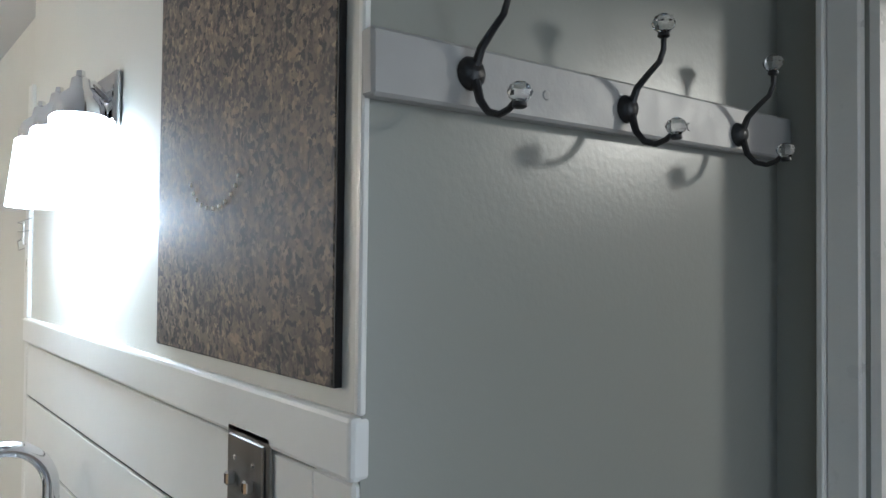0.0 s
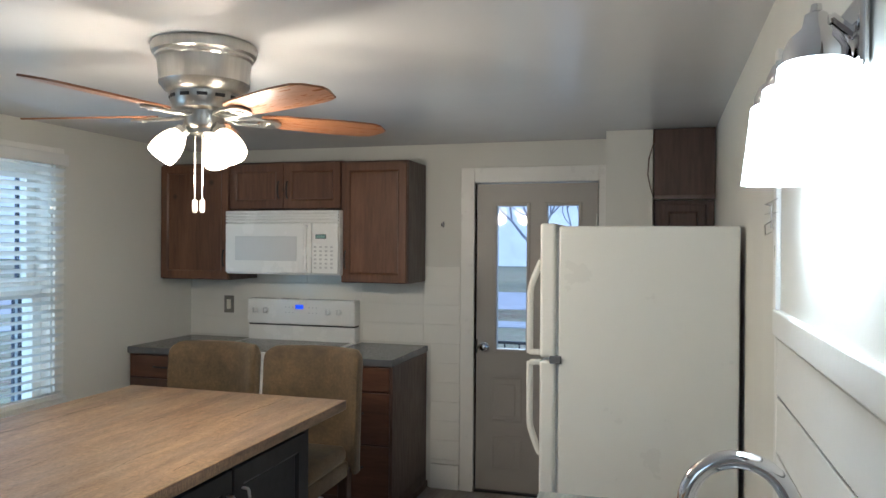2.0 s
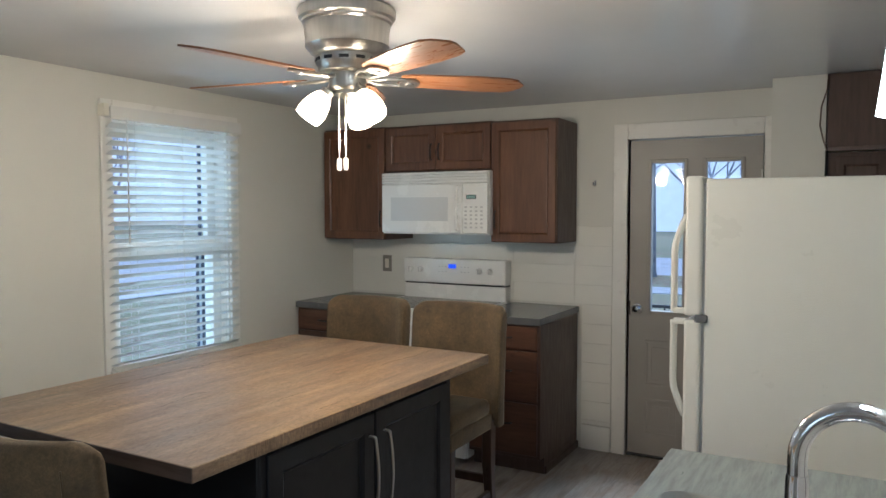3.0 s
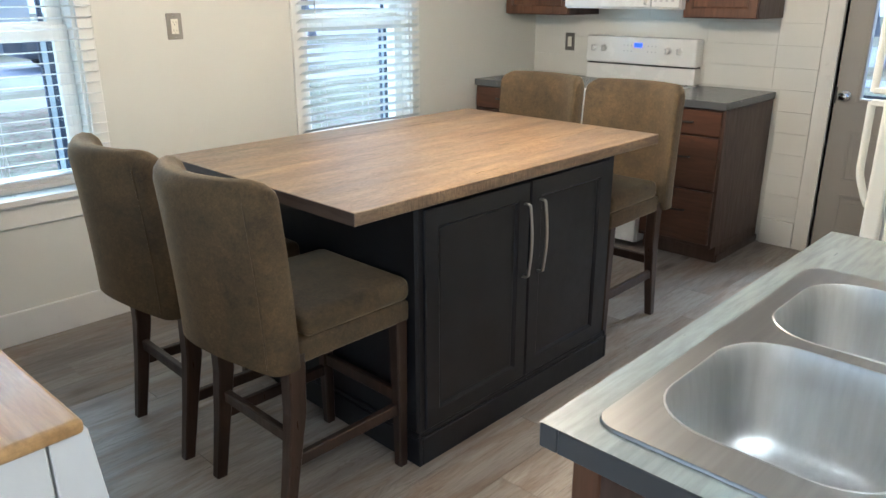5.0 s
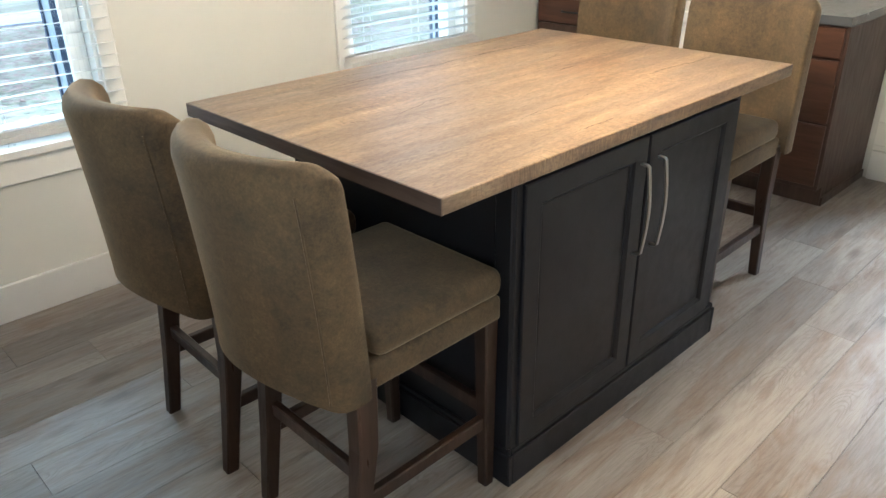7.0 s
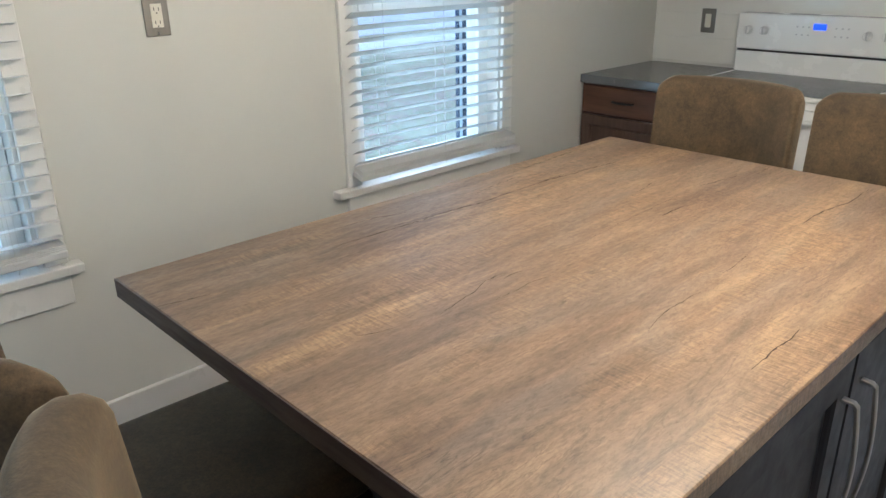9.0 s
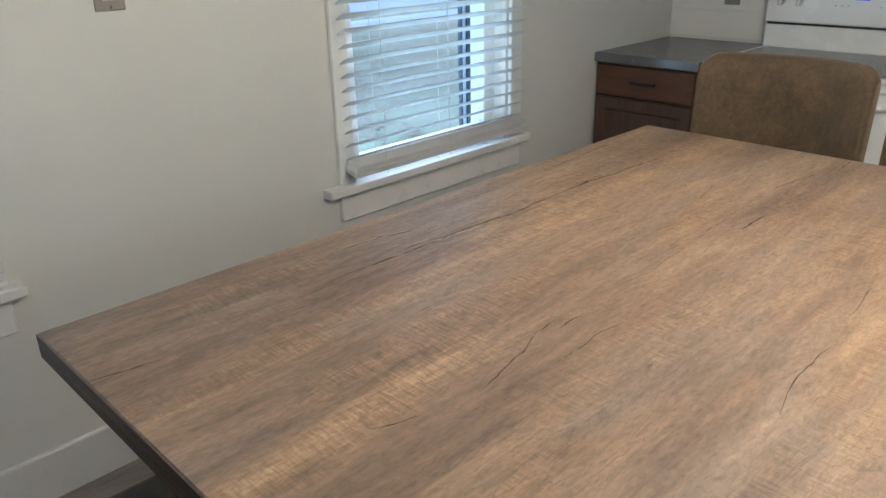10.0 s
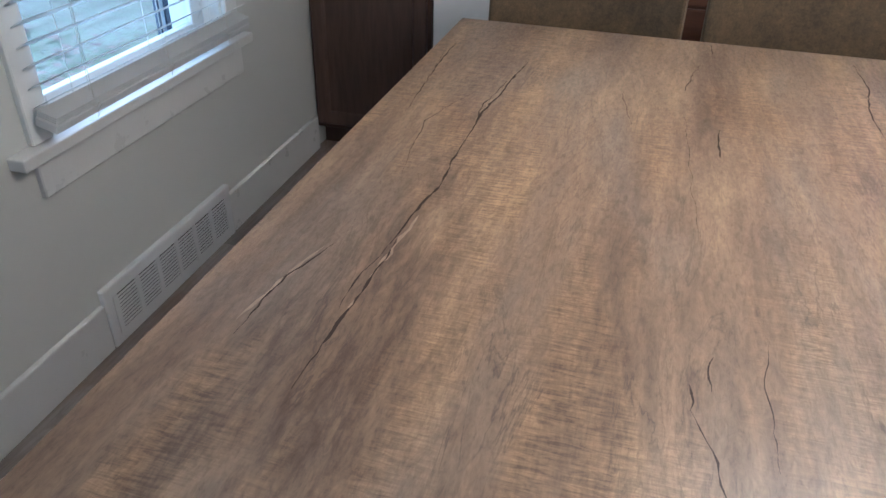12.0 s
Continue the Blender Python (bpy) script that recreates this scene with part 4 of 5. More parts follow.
BAS = ((-1.046, 3.352, -0.72, 3.703), (-1.040, 3.736, -0.72, 4.07))
SNK = (-1.078, 3.289, -0.618, 4.122)


def holed(outer, holes, z):
    bm = bmesh.new()
    es = []
    for loop in [outer] + holes:
        vs = [bm.verts.new((p.x, p.y, z)) for p in loop]
        es += [bm.edges.new((vs[i], vs[(i + 1) % len(vs)])) for i in range(len(vs))]
    bmesh.ops.triangle_fill(bm, edges=es, use_beauty=True)
    return bm


def rect(x0, y0, x1, y1, z=0):
    return [Vector((x0, y0, z)), Vector((x1, y0, z)), Vector((x1, y1, z)), Vector((x0, y1, z))]


hole = (SNK[0] + 0.012, SNK[1] + 0.012, SNK[2] - 0.012, SNK[3] - 0.012)
part("surface", holed(rect(*SC), [rect(*hole)], 0.8955), M_COUNTER, top)
bm = bmesh.new()
block((SC[0], SC[1], 0.857), (SC[0] + 0.03, SC[3], 0.8945), 0.002, 1, bm)
block((SC[0] + 0.03, SC[1], 0.857), (SC[2], SC[1] + 0.03, 0.8945), 0.002, 1, bm)
block((SC[0] + 0.03, SC[3] - 0.03, 0.857), (SC[2], SC[3], 0.8945), 0.002, 1, bm)
part("edge_band", bm, M_CEDGE, top)

snk = thing("kitchen_sink", (-0.85, 3.71, 0.896), "double-bowl stainless steel drop-in sink with water spots", "sink")
bm = holed(rounded(*SNK, 0.035, 0), [rounded(*BAS[0], 0.1, 0, 8), rounded(*BAS[1], 0.1, 0, 8)], 0.901)
part("deck", bm, M_STEEL, snk)
rim = [rounded(SNK[0] - 0.002, SNK[1] - 0.002, SNK[2] + 0.002, SNK[3] + 0.002, 0.037, 0.8962), rounded(SNK[0] - 0.0005, SNK[1] - 0.0005, SNK[2] + 0.0005, SNK[3] + 0.0005, 0.035, 0.9005), rounded(*SNK, 0.035, 0.901)]
part("rim", loft(rim, None, False), M_STEEL, snk, "", True)
for b0 in BAS:
    rings = []
    for d, z in ((0.0, 0.901), (0.0012, 0.9022), (0.003, 0.902), (0.0042, 0.8995), (0.006, 0.892), (0.009, 0.88), (0.014, 0.84), (0.02, 0.77), (0.028, 0.745), (0.045, 0.732), (0.08, 0.728), (0.13, 0.727)):
        rings.append(rounded(b0[0] + d, b0[1] + d, b0[2] - d, b0[3] - d, max(0.1 - d * 0.55, 0.02), z, 8))
    bowl = part("bowl", loft(rings), M_BASIN, snk, "", True)
    cx, cy = (b0[0] + b0[2]) / 2, (b0[1] + b0[3]) / 2
    part("drain", lathe([(0.0, 0.7295), (0.018, 0.7285), (0.03, 0.7305), (0.04, 0.7318), (0.044, 0.728)], 24, None, Matrix.Translation((cx, cy, 0))), M_CHROME, bowl, "", True)

fau = thing("faucet", (-0.655, 3.62, 0.901), "polished chrome gooseneck kitchen faucet", "faucet")
fx0, fx1, fy = -0.79, -0.645, 3.62
rr = (fx1 - fx0) / 2
pts = [(fx1, fy, 0.94), (fx1, fy, 1.05), (fx1, fy, 1.165)] + arc(((fx0 + fx1) / 2, fy, 1.165), rr, 0, 180, 18, (1, 0, 0), (0, 0, 1))[1:] + [(fx0, fy, 1.13)]
part("neck", tube(pts, 0.0135, 16), M_CHROME, fau, "", True)
part("spray_head", lathe([(0.0145, 1.14), (0.0155, 1.13), (0.016, 1.105), (0.0185, 1.09), (0.0185, 1.08), (0.016, 1.075), (0.016, 1.062), (0.012, 1.06)], 20, None, Matrix.Translation((fx0, fy, 0))), M_CHROME, fau, "", True)
part("base", lathe([(0.03, 0.901), (0.03, 0.908), (0.022, 0.915), (0.02, 0.945), (0.0135, 0.955)], 24, None, Matrix.Translation((fx1, fy, 0))), M_CHROME, fau, "", True)

# north base cabinets and worktop
def base_unit(x0, x1, label, side, fronts=((0.722, 0.855), (0.425, 0.712), (0.118, 0.415))):
    c = thing("base_cabinet", ((x0 + x1) / 2, 6.7, 0), label, "kitchen cabinet", "base cabinets")
    part("body", block((x0, 6.362, 0.095), (x1, Y1 - 0.008, 0.862), 0.002), M_CABSIDE, c)
    part("toe_kick", block((x0 + (0.0 if side else 0.002), 6.43, 0.0), (x1, Y1 - 0.008, 0.094)), M_CABSIDE, c)
    if side:
        part("base_trim", block((x1, 6.43, 0.0), (x1 + 0.012, Y1 - 0.009, 0.045), 0.003), M_CABSIDE, c)
    for z0, z1 in fronts:
        d = part("drawer", block((x0 + 0.012, 6.343, z0), (x1 - 0.014, 6.362, z1), 0.004), M_DRAWER_SHADE, c, "knotty brown wood drawer front, coloured darker for shade")
        xm, zm = (x0 + x1) / 2, (z0 + z1) / 2 + (0.03 if z1 < 0.8 else 0)
        part("handle", bow((xm - 0.055, 6.343, zm), (xm + 0.055, 6.343, zm), (0, -0.022, 0), 0.0055), M_IRON, d, "dark bronze arched pull", True)
    return c


corner_unit = base_unit(-3.995, -3.5, "brown wood cabinet with one drawer over a panelled door darkened for shade", False, ((0.722, 0.855),))
# side veneer here puts the shaded corner's darkness into the door colour
panel_door((-3.983, 6.343, 0.118), (-3.514, 6.362, 0.712), "y-", "cabinet_door", M_CABSIDE, corner_unit, 0.058, "brown door with a raised frame, coloured dark for shade")
base_unit(-2.705, -2.258, "brown knotty-wood three-drawer cabinet beside the range", True)
for x0, x1 in ((-3.996, -3.498), (-2.707, -2.25)):
    t = thing("worktop", ((x0 + x1) / 2, 6.67, 0.864), "dark slate-grey laminate worktop beside the range", "worktop", "worktops")
    part("slab", block((x0, 6.335, 0.864), (x1, Y1 - 0.008, 0.904), 0.003), M_SLATE, t)


def upper(x0, x1, z0, z1, doors, label, swing):
    c = thing("wall_cabinet", ((x0 + x1) / 2, 6.83, z0), label, "kitchen cabinet", "wall cabinets")
    part("body", block((x0, 6.655, z0), (x1, Y1 - 0.007, z1), 0.002), M_CABSIDE, c)
    for (p, q), s in zip(doors, swing):
        d = panel_door((p, 6.634, z0 + 0.004), (q, 6.654, z1 - 0.012), "y-", "cabinet_door", M_CAB, c, 0.058, "knotty alder door with a raised frame")
        hx = p + 0.028 if s < 0 else q - 0.028
        h0 = z0 + (0.09 if z1 - z0 > 0.5 else 0.07)
        part("handle", bow((hx, 6.634, h0), (hx, 6.634, h0 + 0.1), (0, -0.02, 0), 0.005), M_IRON, d, "dark bronze pull", True)
    return c


upper(-3.985, -3.476, 1.312, 2.062, [(-3.982, -3.48)], "tall brown knotty-wood wall cabinet with one door", (1,))
upper(-3.474, -2.70, 1.762, 2.058, [(-3.47, -3.091), (-3.087, -2.704)], "low brown wall cabinet with two doors above the microwave", (1, -1))
upper(-2.698, -2.272, 1.312, 2.052, [(-2.695, -2.278)], "brown knotty-wood wall cabinet with one panelled door", (-1,))

# microwave
mw = thing("microwave", (-3.07, 6.8, 1.357), "white over-the-range microwave under the low cabinet", "microwave")
part("case", block((-3.455, 6.585, 1.357), (-2.684, Y1 - 0.008, 1.752), 0.004, 2), M_APPL, mw)
part("oven_door", block((-3.453, 6.563, 1.366), (-2.862, 6.585, 1.672), 0.006, 3), M_APPL, mw)
part("door_window", block((-3.382, 6.561, 1.442), (-2.958, 6.5635, 1.592), 0.001), M_MWGLASS, mw)
part("control_panel", block((-2.858, 6.563, 1.366), (-2.686, 6.585, 1.672), 0.006, 3), M_APPL, mw)
bm = bmesh.new()
for i in range(4):
    block((-3.453, 6.562, 1.678 + i * 0.0185), (-2.686, 6.585, 1.6925 + i * 0.0185), 0.003, 1, bm)
part("grille", bm, M_APPL, mw)
part("door_handle", bow((-2.892, 6.563, 1.39), (-2.892, 6.563, 1.655), (0, -0.022, 0), 0.011), M_APPL, mw, "", True)
part("clock", block((-2.832, 6.561, 1.578), (-2.762, 6.5635, 1.604), 0.001), M_DARK, mw)
for i in range(4):
    part("digit", block((-2.824 + i * 0.0145, 6.5602, 1.584), (-2.815 + i * 0.0145, 6.561, 1.598)), M_GREEN, mw)
for i in range(4):
    for j in range(6):
        part("key", block((-2.842 + i * 0.036, 6.5615, 1.398 + j * 0.025), (-2.826 + i * 0.036, 6.5632, 1.409 + j * 0.025)), M_BUTTON, mw)

# range
rg = thing("kitchen_range", (-3.1, 6.65, 0), "white electric range with a raised control panel", "range")
part("body", block((-3.49, 6.37, 0.03), (-2.716, 6.93, 0.893), 0.004), M_APPL, rg)
part("cooktop", block((-3.492, 6.345, 0.893), (-2.714, 6.93, 0.909), 0.004, 2), M_APPL, rg)
part("cooktop_glass", block((-3.465, 6.375, 0.909), (-2.741, 6.88, 0.9115), 0.001), M_SLATE, rg)
part("oven_door", block((-3.486, 6.335, 0.21), (-2.72, 6.369, 0.86), 0.008, 3), M_APPL, rg)
part("drawer_front", block((-3.486, 6.34, 0.035), (-2.72, 6.369, 0.2), 0.006, 2), M_APPL, rg)
part("oven_handle", bow((-3.4, 6.335, 0.82), (-2.8, 6.335, 0.82), (0, -0.045, 0), 0.012), M_APPL, rg, "", True)
part("backguard", block((-3.49, 6.902, 0.909), (-2.716, 6.985, 1.005), 0.004), M_APPL, rg)
part("trim_gap", block((-3.484, 6.908, 1.005), (-2.722, 6.985, 1.015)), M_DARK, rg)
bm = block((-3.492, 6.893, 1.015), (-2.714, 6.987, 1.18), 0.008, 3)
part("control_panel", bm, M_APPL, rg)
part("display", block((-3.135, 6.890, 1.118), (-3.078, 6.8935, 1.145), 0.001), M_BLUE, rg)
for x in (-3.43, -3.353, -2.9, -2.823):
    k = part("knob", lathe([(0.0, 0.03), (0.014, 0.03), (0.018, 0.022), (0.019, 0.004), (0.025, 0.002), (0.025, 0.0)], 20, None, Matrix.Translation((x, 6.893, 1.105)) @ Matrix.Rotation(radians(90), 4, "X")), M_APPL, rg, "", True)
    part("grip", block((x - 0.0035, 6.858, 1.088), (x + 0.0035, 6.868, 1.122), 0.001), M_BUTTON, k)
for i in range(3):
    for j in range(2):
        for s in (-3.21, -3.04):
            part("touch_mark", block((s + i * 0.026, 6.8915, 1.09 + j * 0.035), (s + 0.008 + i * 0.026, 6.8932, 1.097 + j * 0.035)), M_BUTTON, rg)

# refrigerator
fr = thing("refrigerator", (-0.9, 5.53, 0), "white textured top-freezer refrigerator", "refrigerator")
part("case", block((-1.184, 5.178, 0.03), (-0.568, 5.9, 1.617), 0.006, 2), M_FRIDGE, fr)
part("gasket", block((-1.194, 5.19, 0.06), (-1.184, 5.89, 1.60)), M_BUTTON, fr)
part("kick_grille", block((-1.19, 5.2, 0.0), (-1.15, 5.88, 0.03)), M_DARK, fr)
for z0, z1, nm in ((1.137, 1.628, "freezer_door"), (0.05, 1.125, "refrigerator_door")):
    d = part(nm, block((-1.252, 5.172, z0), (-1.194, 5.905, z1), 0.012, 3), M_FRIDGE, fr)
    ha, hb = (z0 + 0.01, 1.49) if z0 > 1 else (1.115, 0.775)
    lo_, hi_ = min(ha, hb), max(ha, hb)
    pts = []
    for i in range(15):
        t = i / 14
        z = lo_ + (hi_ - lo_) * t
        s = t if z0 < 1 else 1 - t
        pts.append((-1.252 - 0.042 * min(1, (s * 3.2) ** 0.8) if s < 0.31 else -1.294, 5.215, z))
    part("handle", tube(pts, 0.013, 10, None, 0.8), M_FRIDGE, d, "", True)
    part("handle_foot", block((-1.296, 5.203, (z0 + 0.004) if z0 > 1 else z1 - 0.022), (-1.25, 5.228, (z0 + 0.024) if z0 > 1 else z1 - 0.002), 0.004), M_FRIDGE, d)
part("hinge", block((-1.215, 5.168, 1.117), (-1.172, 5.2, 1.145), 0.004, 2), M_SLATE, fr)

oc = thing("wall_cabinet", (-0.7, 6.8, 1.82), "brown wall cabinet above and behind the refrigerator", "kitchen cabinet", "wall cabinets")
part("body", block((-0.868, 6.655, 1.822), (XE - 0.004, Y1, 2.18), 0.002), M_CABSIDE, oc)
part("light_rail", block((-0.872, 6.645, 1.80), (XE - 0.004, 6.67, 1.822), 0.002), M_OVERCAB, oc)
tc = thing("pantry_cabinet", (-0.7, 6.85, 0), "brown pantry cabinet behind the refrigerator", "kitchen cabinet")
part("body", block((-0.868, 6.72, 0.0), (XE - 0.004, Y1, 1.799), 0.002), M_CABSIDE, tc)
panel_door((-0.83, 6.70, 0.1), (-0.6, 6.72, 1.775), "y-", "cabinet_door", M_CABSIDE, tc, 0.05)
cord = thing("hanging_cord", (-0.885, 6.67, 1.85), "thin brown cable hanging beside the cabinet", "cable")
part("cable", tube([(-0.866, 6.65, 2.18), (-0.872, 6.642, 2.1), (-0.895, 6.64, 2.02), (-0.9, 6.64, 1.93), (-0.885, 6.642, 1.86), (-0.866, 6.64, 1.8)], 0.004, 6), M_CABSIDE, cord)

# dresser
dr = thing("dresser", (-1.55, 2.8, 0), "white painted dresser with an oak top, slanted drawer fronts", "dresser")
part("carcass", block((-2.95, 2.2, 0.0), (-1.565, 2.757, 0.896), 0.003), M_DRESS, dr)
part("top_board", block((-2.962, 2.19, 0.896), (-1.548, 2.803, 0.918), 0.008, 3), M_OAK, dr, "golden oak top board with a rounded edge")
zt = 0.895
for h in (0.17, 0.17, 0.175, 0.18, 0.165):
    for x0, x1 in ((-2.948, -2.259), (-2.255, -1.567)):
        side_ = [(2.761, zt), (2.808, zt), (2.812, zt - 0.004), (2.826, zt - h + 0.03), (2.824, zt - h + 0.02), (2.810, zt - h + 0.006), (2.761, zt - h + 0.004)]
        bm = bmesh.new()
        ends = [[bm.verts.new((x, y, z)) for y, z in side_] for x in (x0, x1)]
        bm.faces.new(ends[0])
        bm.faces.new(ends[1])
        for k in range(len(side_)):
            k2 = (k + 1) % len(side_)
            bm.faces.new((ends[0][k], ends[0][k2], ends[1][k2], ends[1][k]))
        bmesh.ops.bevel(bm, geom=bm.edges, offset=0.0015, segments=1, affect="EDGES")
        part("drawer_front", bm, M_DRESS, dr)
    zt -= h
dr.matrix_basis = pose(-1.55, 2.8, 0, 0, 0, 1.2)

# ceiling fan
fan = thing("ceiling_fan", (FAN.x, FAN.y, ZC), "brushed nickel flush-mount ceiling fan with cherry blades and three lit shades", "ceiling fan")
ctr = Matrix.Translation((FAN.x, FAN.y, 0))
part("canopy", lathe([(0.161, ZC - 0.001), (0.166, ZC - 0.012), (0.163, ZC - 0.034), (0.153, ZC - 0.04), (0.153, ZC - 0.048), (0.146, ZC - 0.054), (0.14, ZC - 0.12), (0.143, ZC - 0.125), (0.14, ZC - 0.132), (0.13, ZC - 0.14), (0.125, ZC - 0.15), (0.108, ZC - 0.158)], 48, None, ctr), M_NICKEL, fan, "", True)
part("motor_ring", lathe([(0.108, 2.028), (0.106, 2.0), (0.098, 1.988), (0.096, 1.976), (0.085, 1.97)], 48, None, ctr), M_NICKEL, fan, "", True)
for i in range(12):
    a = 2 * math.pi * i / 12
    p = pose(FAN.x, FAN.y, 0, 0, 0, math.degrees(a))
    bm = block((0.1035, -0.016, 2.006), (0.1085, 0.016, 2.017), 0.001)
    bmesh.ops.transform(bm, matrix=p, verts=bm.verts)
    part("vent_slot", bm, M_DARK, fan)
part("switch_housing", lathe([(0.062, 1.972), (0.062, 1.925), (0.056, 1.915), (0.05, 1.912), (0.05, 1.90), (0.03, 1.893), (0.012, 1.885), (0.0, 1.884)], 36, None, ctr), M_NICKEL, fan, "", True)
ZB = 1.958
for i in range(5):
    a = 45 + 72 * i
    m = pose(FAN.x, FAN.y, ZB, 0, 0, a)
    tilt = m @ pose(0, 0, 0, -10, 0, 0)
    outline = [(0.18, -0.04), (0.2, -0.052), (0.25, -0.06), (0.45, -0.071), (0.56, -0.068), (0.6, -0.052), (0.636, -0.012), (0.634, 0.01), (0.605, 0.058), (0.57, 0.068), (0.45, 0.07), (0.25, 0.058), (0.2, 0.05), (0.18, 0.038)]
    bm = bmesh.new()
    lo = [bm.verts.new((x, y, -0.003)) for x, y in outline]
    hi = [bm.verts.new((x, y, 0.003)) for x, y in outline]
    bm.faces.new(lo)
    bm.faces.new(hi)
    for k in range(len(outline)):
        bm.faces.new((lo[k], lo[(k + 1) % len(outline)], hi[(k + 1) % len(outline)], hi[k]))
    bl = part("blade", bm, M_BLADE)
    bl.parent = fan
    bl.matrix_parent_inverse = fan.matrix_basis.inverted()
    bl.matrix_basis = tilt
    bm = bmesh.new()
    tube([(0.06, 0, 0.0), (0.1, 0.02, -0.008), (0.15, 0.032, -0.008), (0.2, 0.026, -0.009)], 0.006, 6, bm)
    tube([(0.06, 0, 0.0), (0.1, -0.02, -0.008), (0.15, -0.032, -0.008), (0.2, -0.026, -0.009)], 0.006, 6, bm)
    lathe([(0.036, -0.014), (0.036, -0.008), (0.03, -0.003)], 20, bm, Matrix.Translation((0.215, 0, 0)))
    lathe([(0.014, -0.0175), (0.016, -0.012), (0.016, -0.006)], 14, bm, Matrix.Translation((0.215, 0, 0)))
    br = part("blade_bracket", bm, M_NICKEL, None, "", True)
    br.parent = fan
    br.matrix_parent_inverse = fan.matrix_basis.inverted()
    br.matrix_basis = tilt
for i in range(3):
    a = 35 + 190 + 120 * i
    m = pose(FAN.x, FAN.y, 1.915, 0, 0, a) @ pose(0.062, 0, 0) @ pose(0, 0, 0, 0, -38, 0)
    part("lamp_arm", tube([(pose(FAN.x, FAN.y, 1.92, 0, 0, a) @ Vector((0.03, 0, 0))), (pose(FAN.x, FAN.y, 1.93, 0, 0, a) @ Vector((0.06, 0, 0))), m @ Vector((0, 0, -0.015))], 0.008, 8), M_NICKEL, fan, "", True)
    part("socket", lathe([(0.012, 0.0), (0.022, -0.006), (0.024, -0.03), (0.0, -0.031)], 20, None, m), M_NICKEL, fan, "", True)
    part("shade", shell([(0.022, -0.022), (0.03, -0.032), (0.04, -0.054), (0.046, -0.08), (0.047, -0.103), (0.044, -0.122), (0.041, -0.123), (0.044, -0.103), (0.043, -0.08), (0.037, -0.054), (0.027, -0.034)], 32, None, m), M_FANSHADE, fan, "glowing frosted bell glass shade", True)
for dx, dy, zb in ((-0.014, -0.03, 1.685), (0.02, -0.04, 1.685)):
    ch = tube([(FAN.x + dx, FAN.y + dy, 1.89), (FAN.x + dx, FAN.y + dy, zb)], 0.0018, 5)
    c = part("pull_chain", ch, M_NICKEL, fan)
    part("chain_pull", lathe([(0.003, 0.0), (0.008, -0.004), (0.0085, -0.035), (0.005, -0.042), (0.0, -0.042)], 12, None, Matrix.Translation((FAN.x + dx, FAN.y + dy, zb))), M_CREAM, c, "", True)

# wall light
sc = thing("wall_light", (XP, 3.597, 1.8), "chrome vanity wall light with three glowing white glass shades", "wall light")
part("backplate", block((XP - 0.014, 3.42, 1.755), (XP, 3.775, 1.845), 0.008, 3), M_CHROME, sc)
for y in (3.455, 3.597, 3.74):
    part("arm", tube([(XP - 0.01, y, 1.80), (XP - 0.035, y, 1.822), (-0.65, y, 1.812)], 0.0075, 8), M_CHROME, sc, "", True)
    cm = Matrix.Translation((-0.65, y, 0))
    part("cap", lathe([(0.0, 1.842), (0.006, 1.840), (0.007, 1.832), (0.013, 1.828), (0.016, 1.812), (0.03, 1.80), (0.038, 1.782), (0.038, 1.77)], 28, None, cm), M_CHROME, sc, "", True)
    part("shade", shell([(0.036, 1.772), (0.043, 1.766), (0.0455, 1.74), (0.051, 1.69), (0.0565, 1.645), (0.0535, 1.645), (0.048, 1.69), (0.0425, 1.74), (0.036, 1.762)], 36, None, cm), M_SCONCE, sc, "glowing white glass shade", True)

# cork board
cb = thing("cork_board", (XP, 2.97, 1.44), "dark speckled cork board on the wall above the wainscot", "notice board")
part("panel", block((XP - 0.009, 2.764, 1.439), (XP - 0.001, 3.216, 2.02), 0.0015), M_CORK, cb)
part("edge_strip", block((XP - 0.0085, 2.7615, 1.4395), (XP - 0.001, 2.7638, 2.019)), M_DARK, cb)

cork_pins = 11
for i in range(cork_pins):
    a = radians(198 + 144 * i / (cork_pins - 1))
    y, z = 3.03 - 0.072 * math.cos(a), 1.652 + 0.045 * math.sin(a)
    pin = thing("push_pin", (XP - 0.009, y, z), "tiny white push pin in an arc on the dark cork board", "pin", "pins on the cork board")
    part("head", lathe([(0.0, 0.0022), (0.0022, 0.0018), (0.0028, 0.0)], 10, None, Matrix.Translation((XP - 0.009, y, z)) @ Matrix.Rotation(radians(-90), 4, "Y")), M_CREAM, pin, "", True)

# double switch plate
sp = thing("switch_plate", (XQ - 0.017, 2.924, 1.32), "double toggle switch in a brushed nickel plate", "light switch")
part("plate", block((XQ - 0.021, 2.874, 1.262), (XQ - 0.0165, 2.976, 1.378), 0.003, 2), M_PLATE, sp)
part("raised_field", block((XQ - 0.024, 2.884, 1.272), (XQ - 0.021, 2.966, 1.368), 0.002, 1), M_PLATE, sp)
for y in (2.904, 2.947):
    part("toggle", block((XQ - 0.035, y - 0.004, 1.318), (XQ - 0.024, y + 0.004, 1.332), 0.002), M_CHROME, sp)
    for z in (1.345, 1.295):
        part("screw", lathe([(0.0, 0.0015), (0.003, 0.001), (0.0032, 0.0)], 10, None, Matrix.Translation((XQ - 0.024, y, z)) @ Matrix.Rotation(radians(-90), 4, "Y")), M_CHROME, sp)

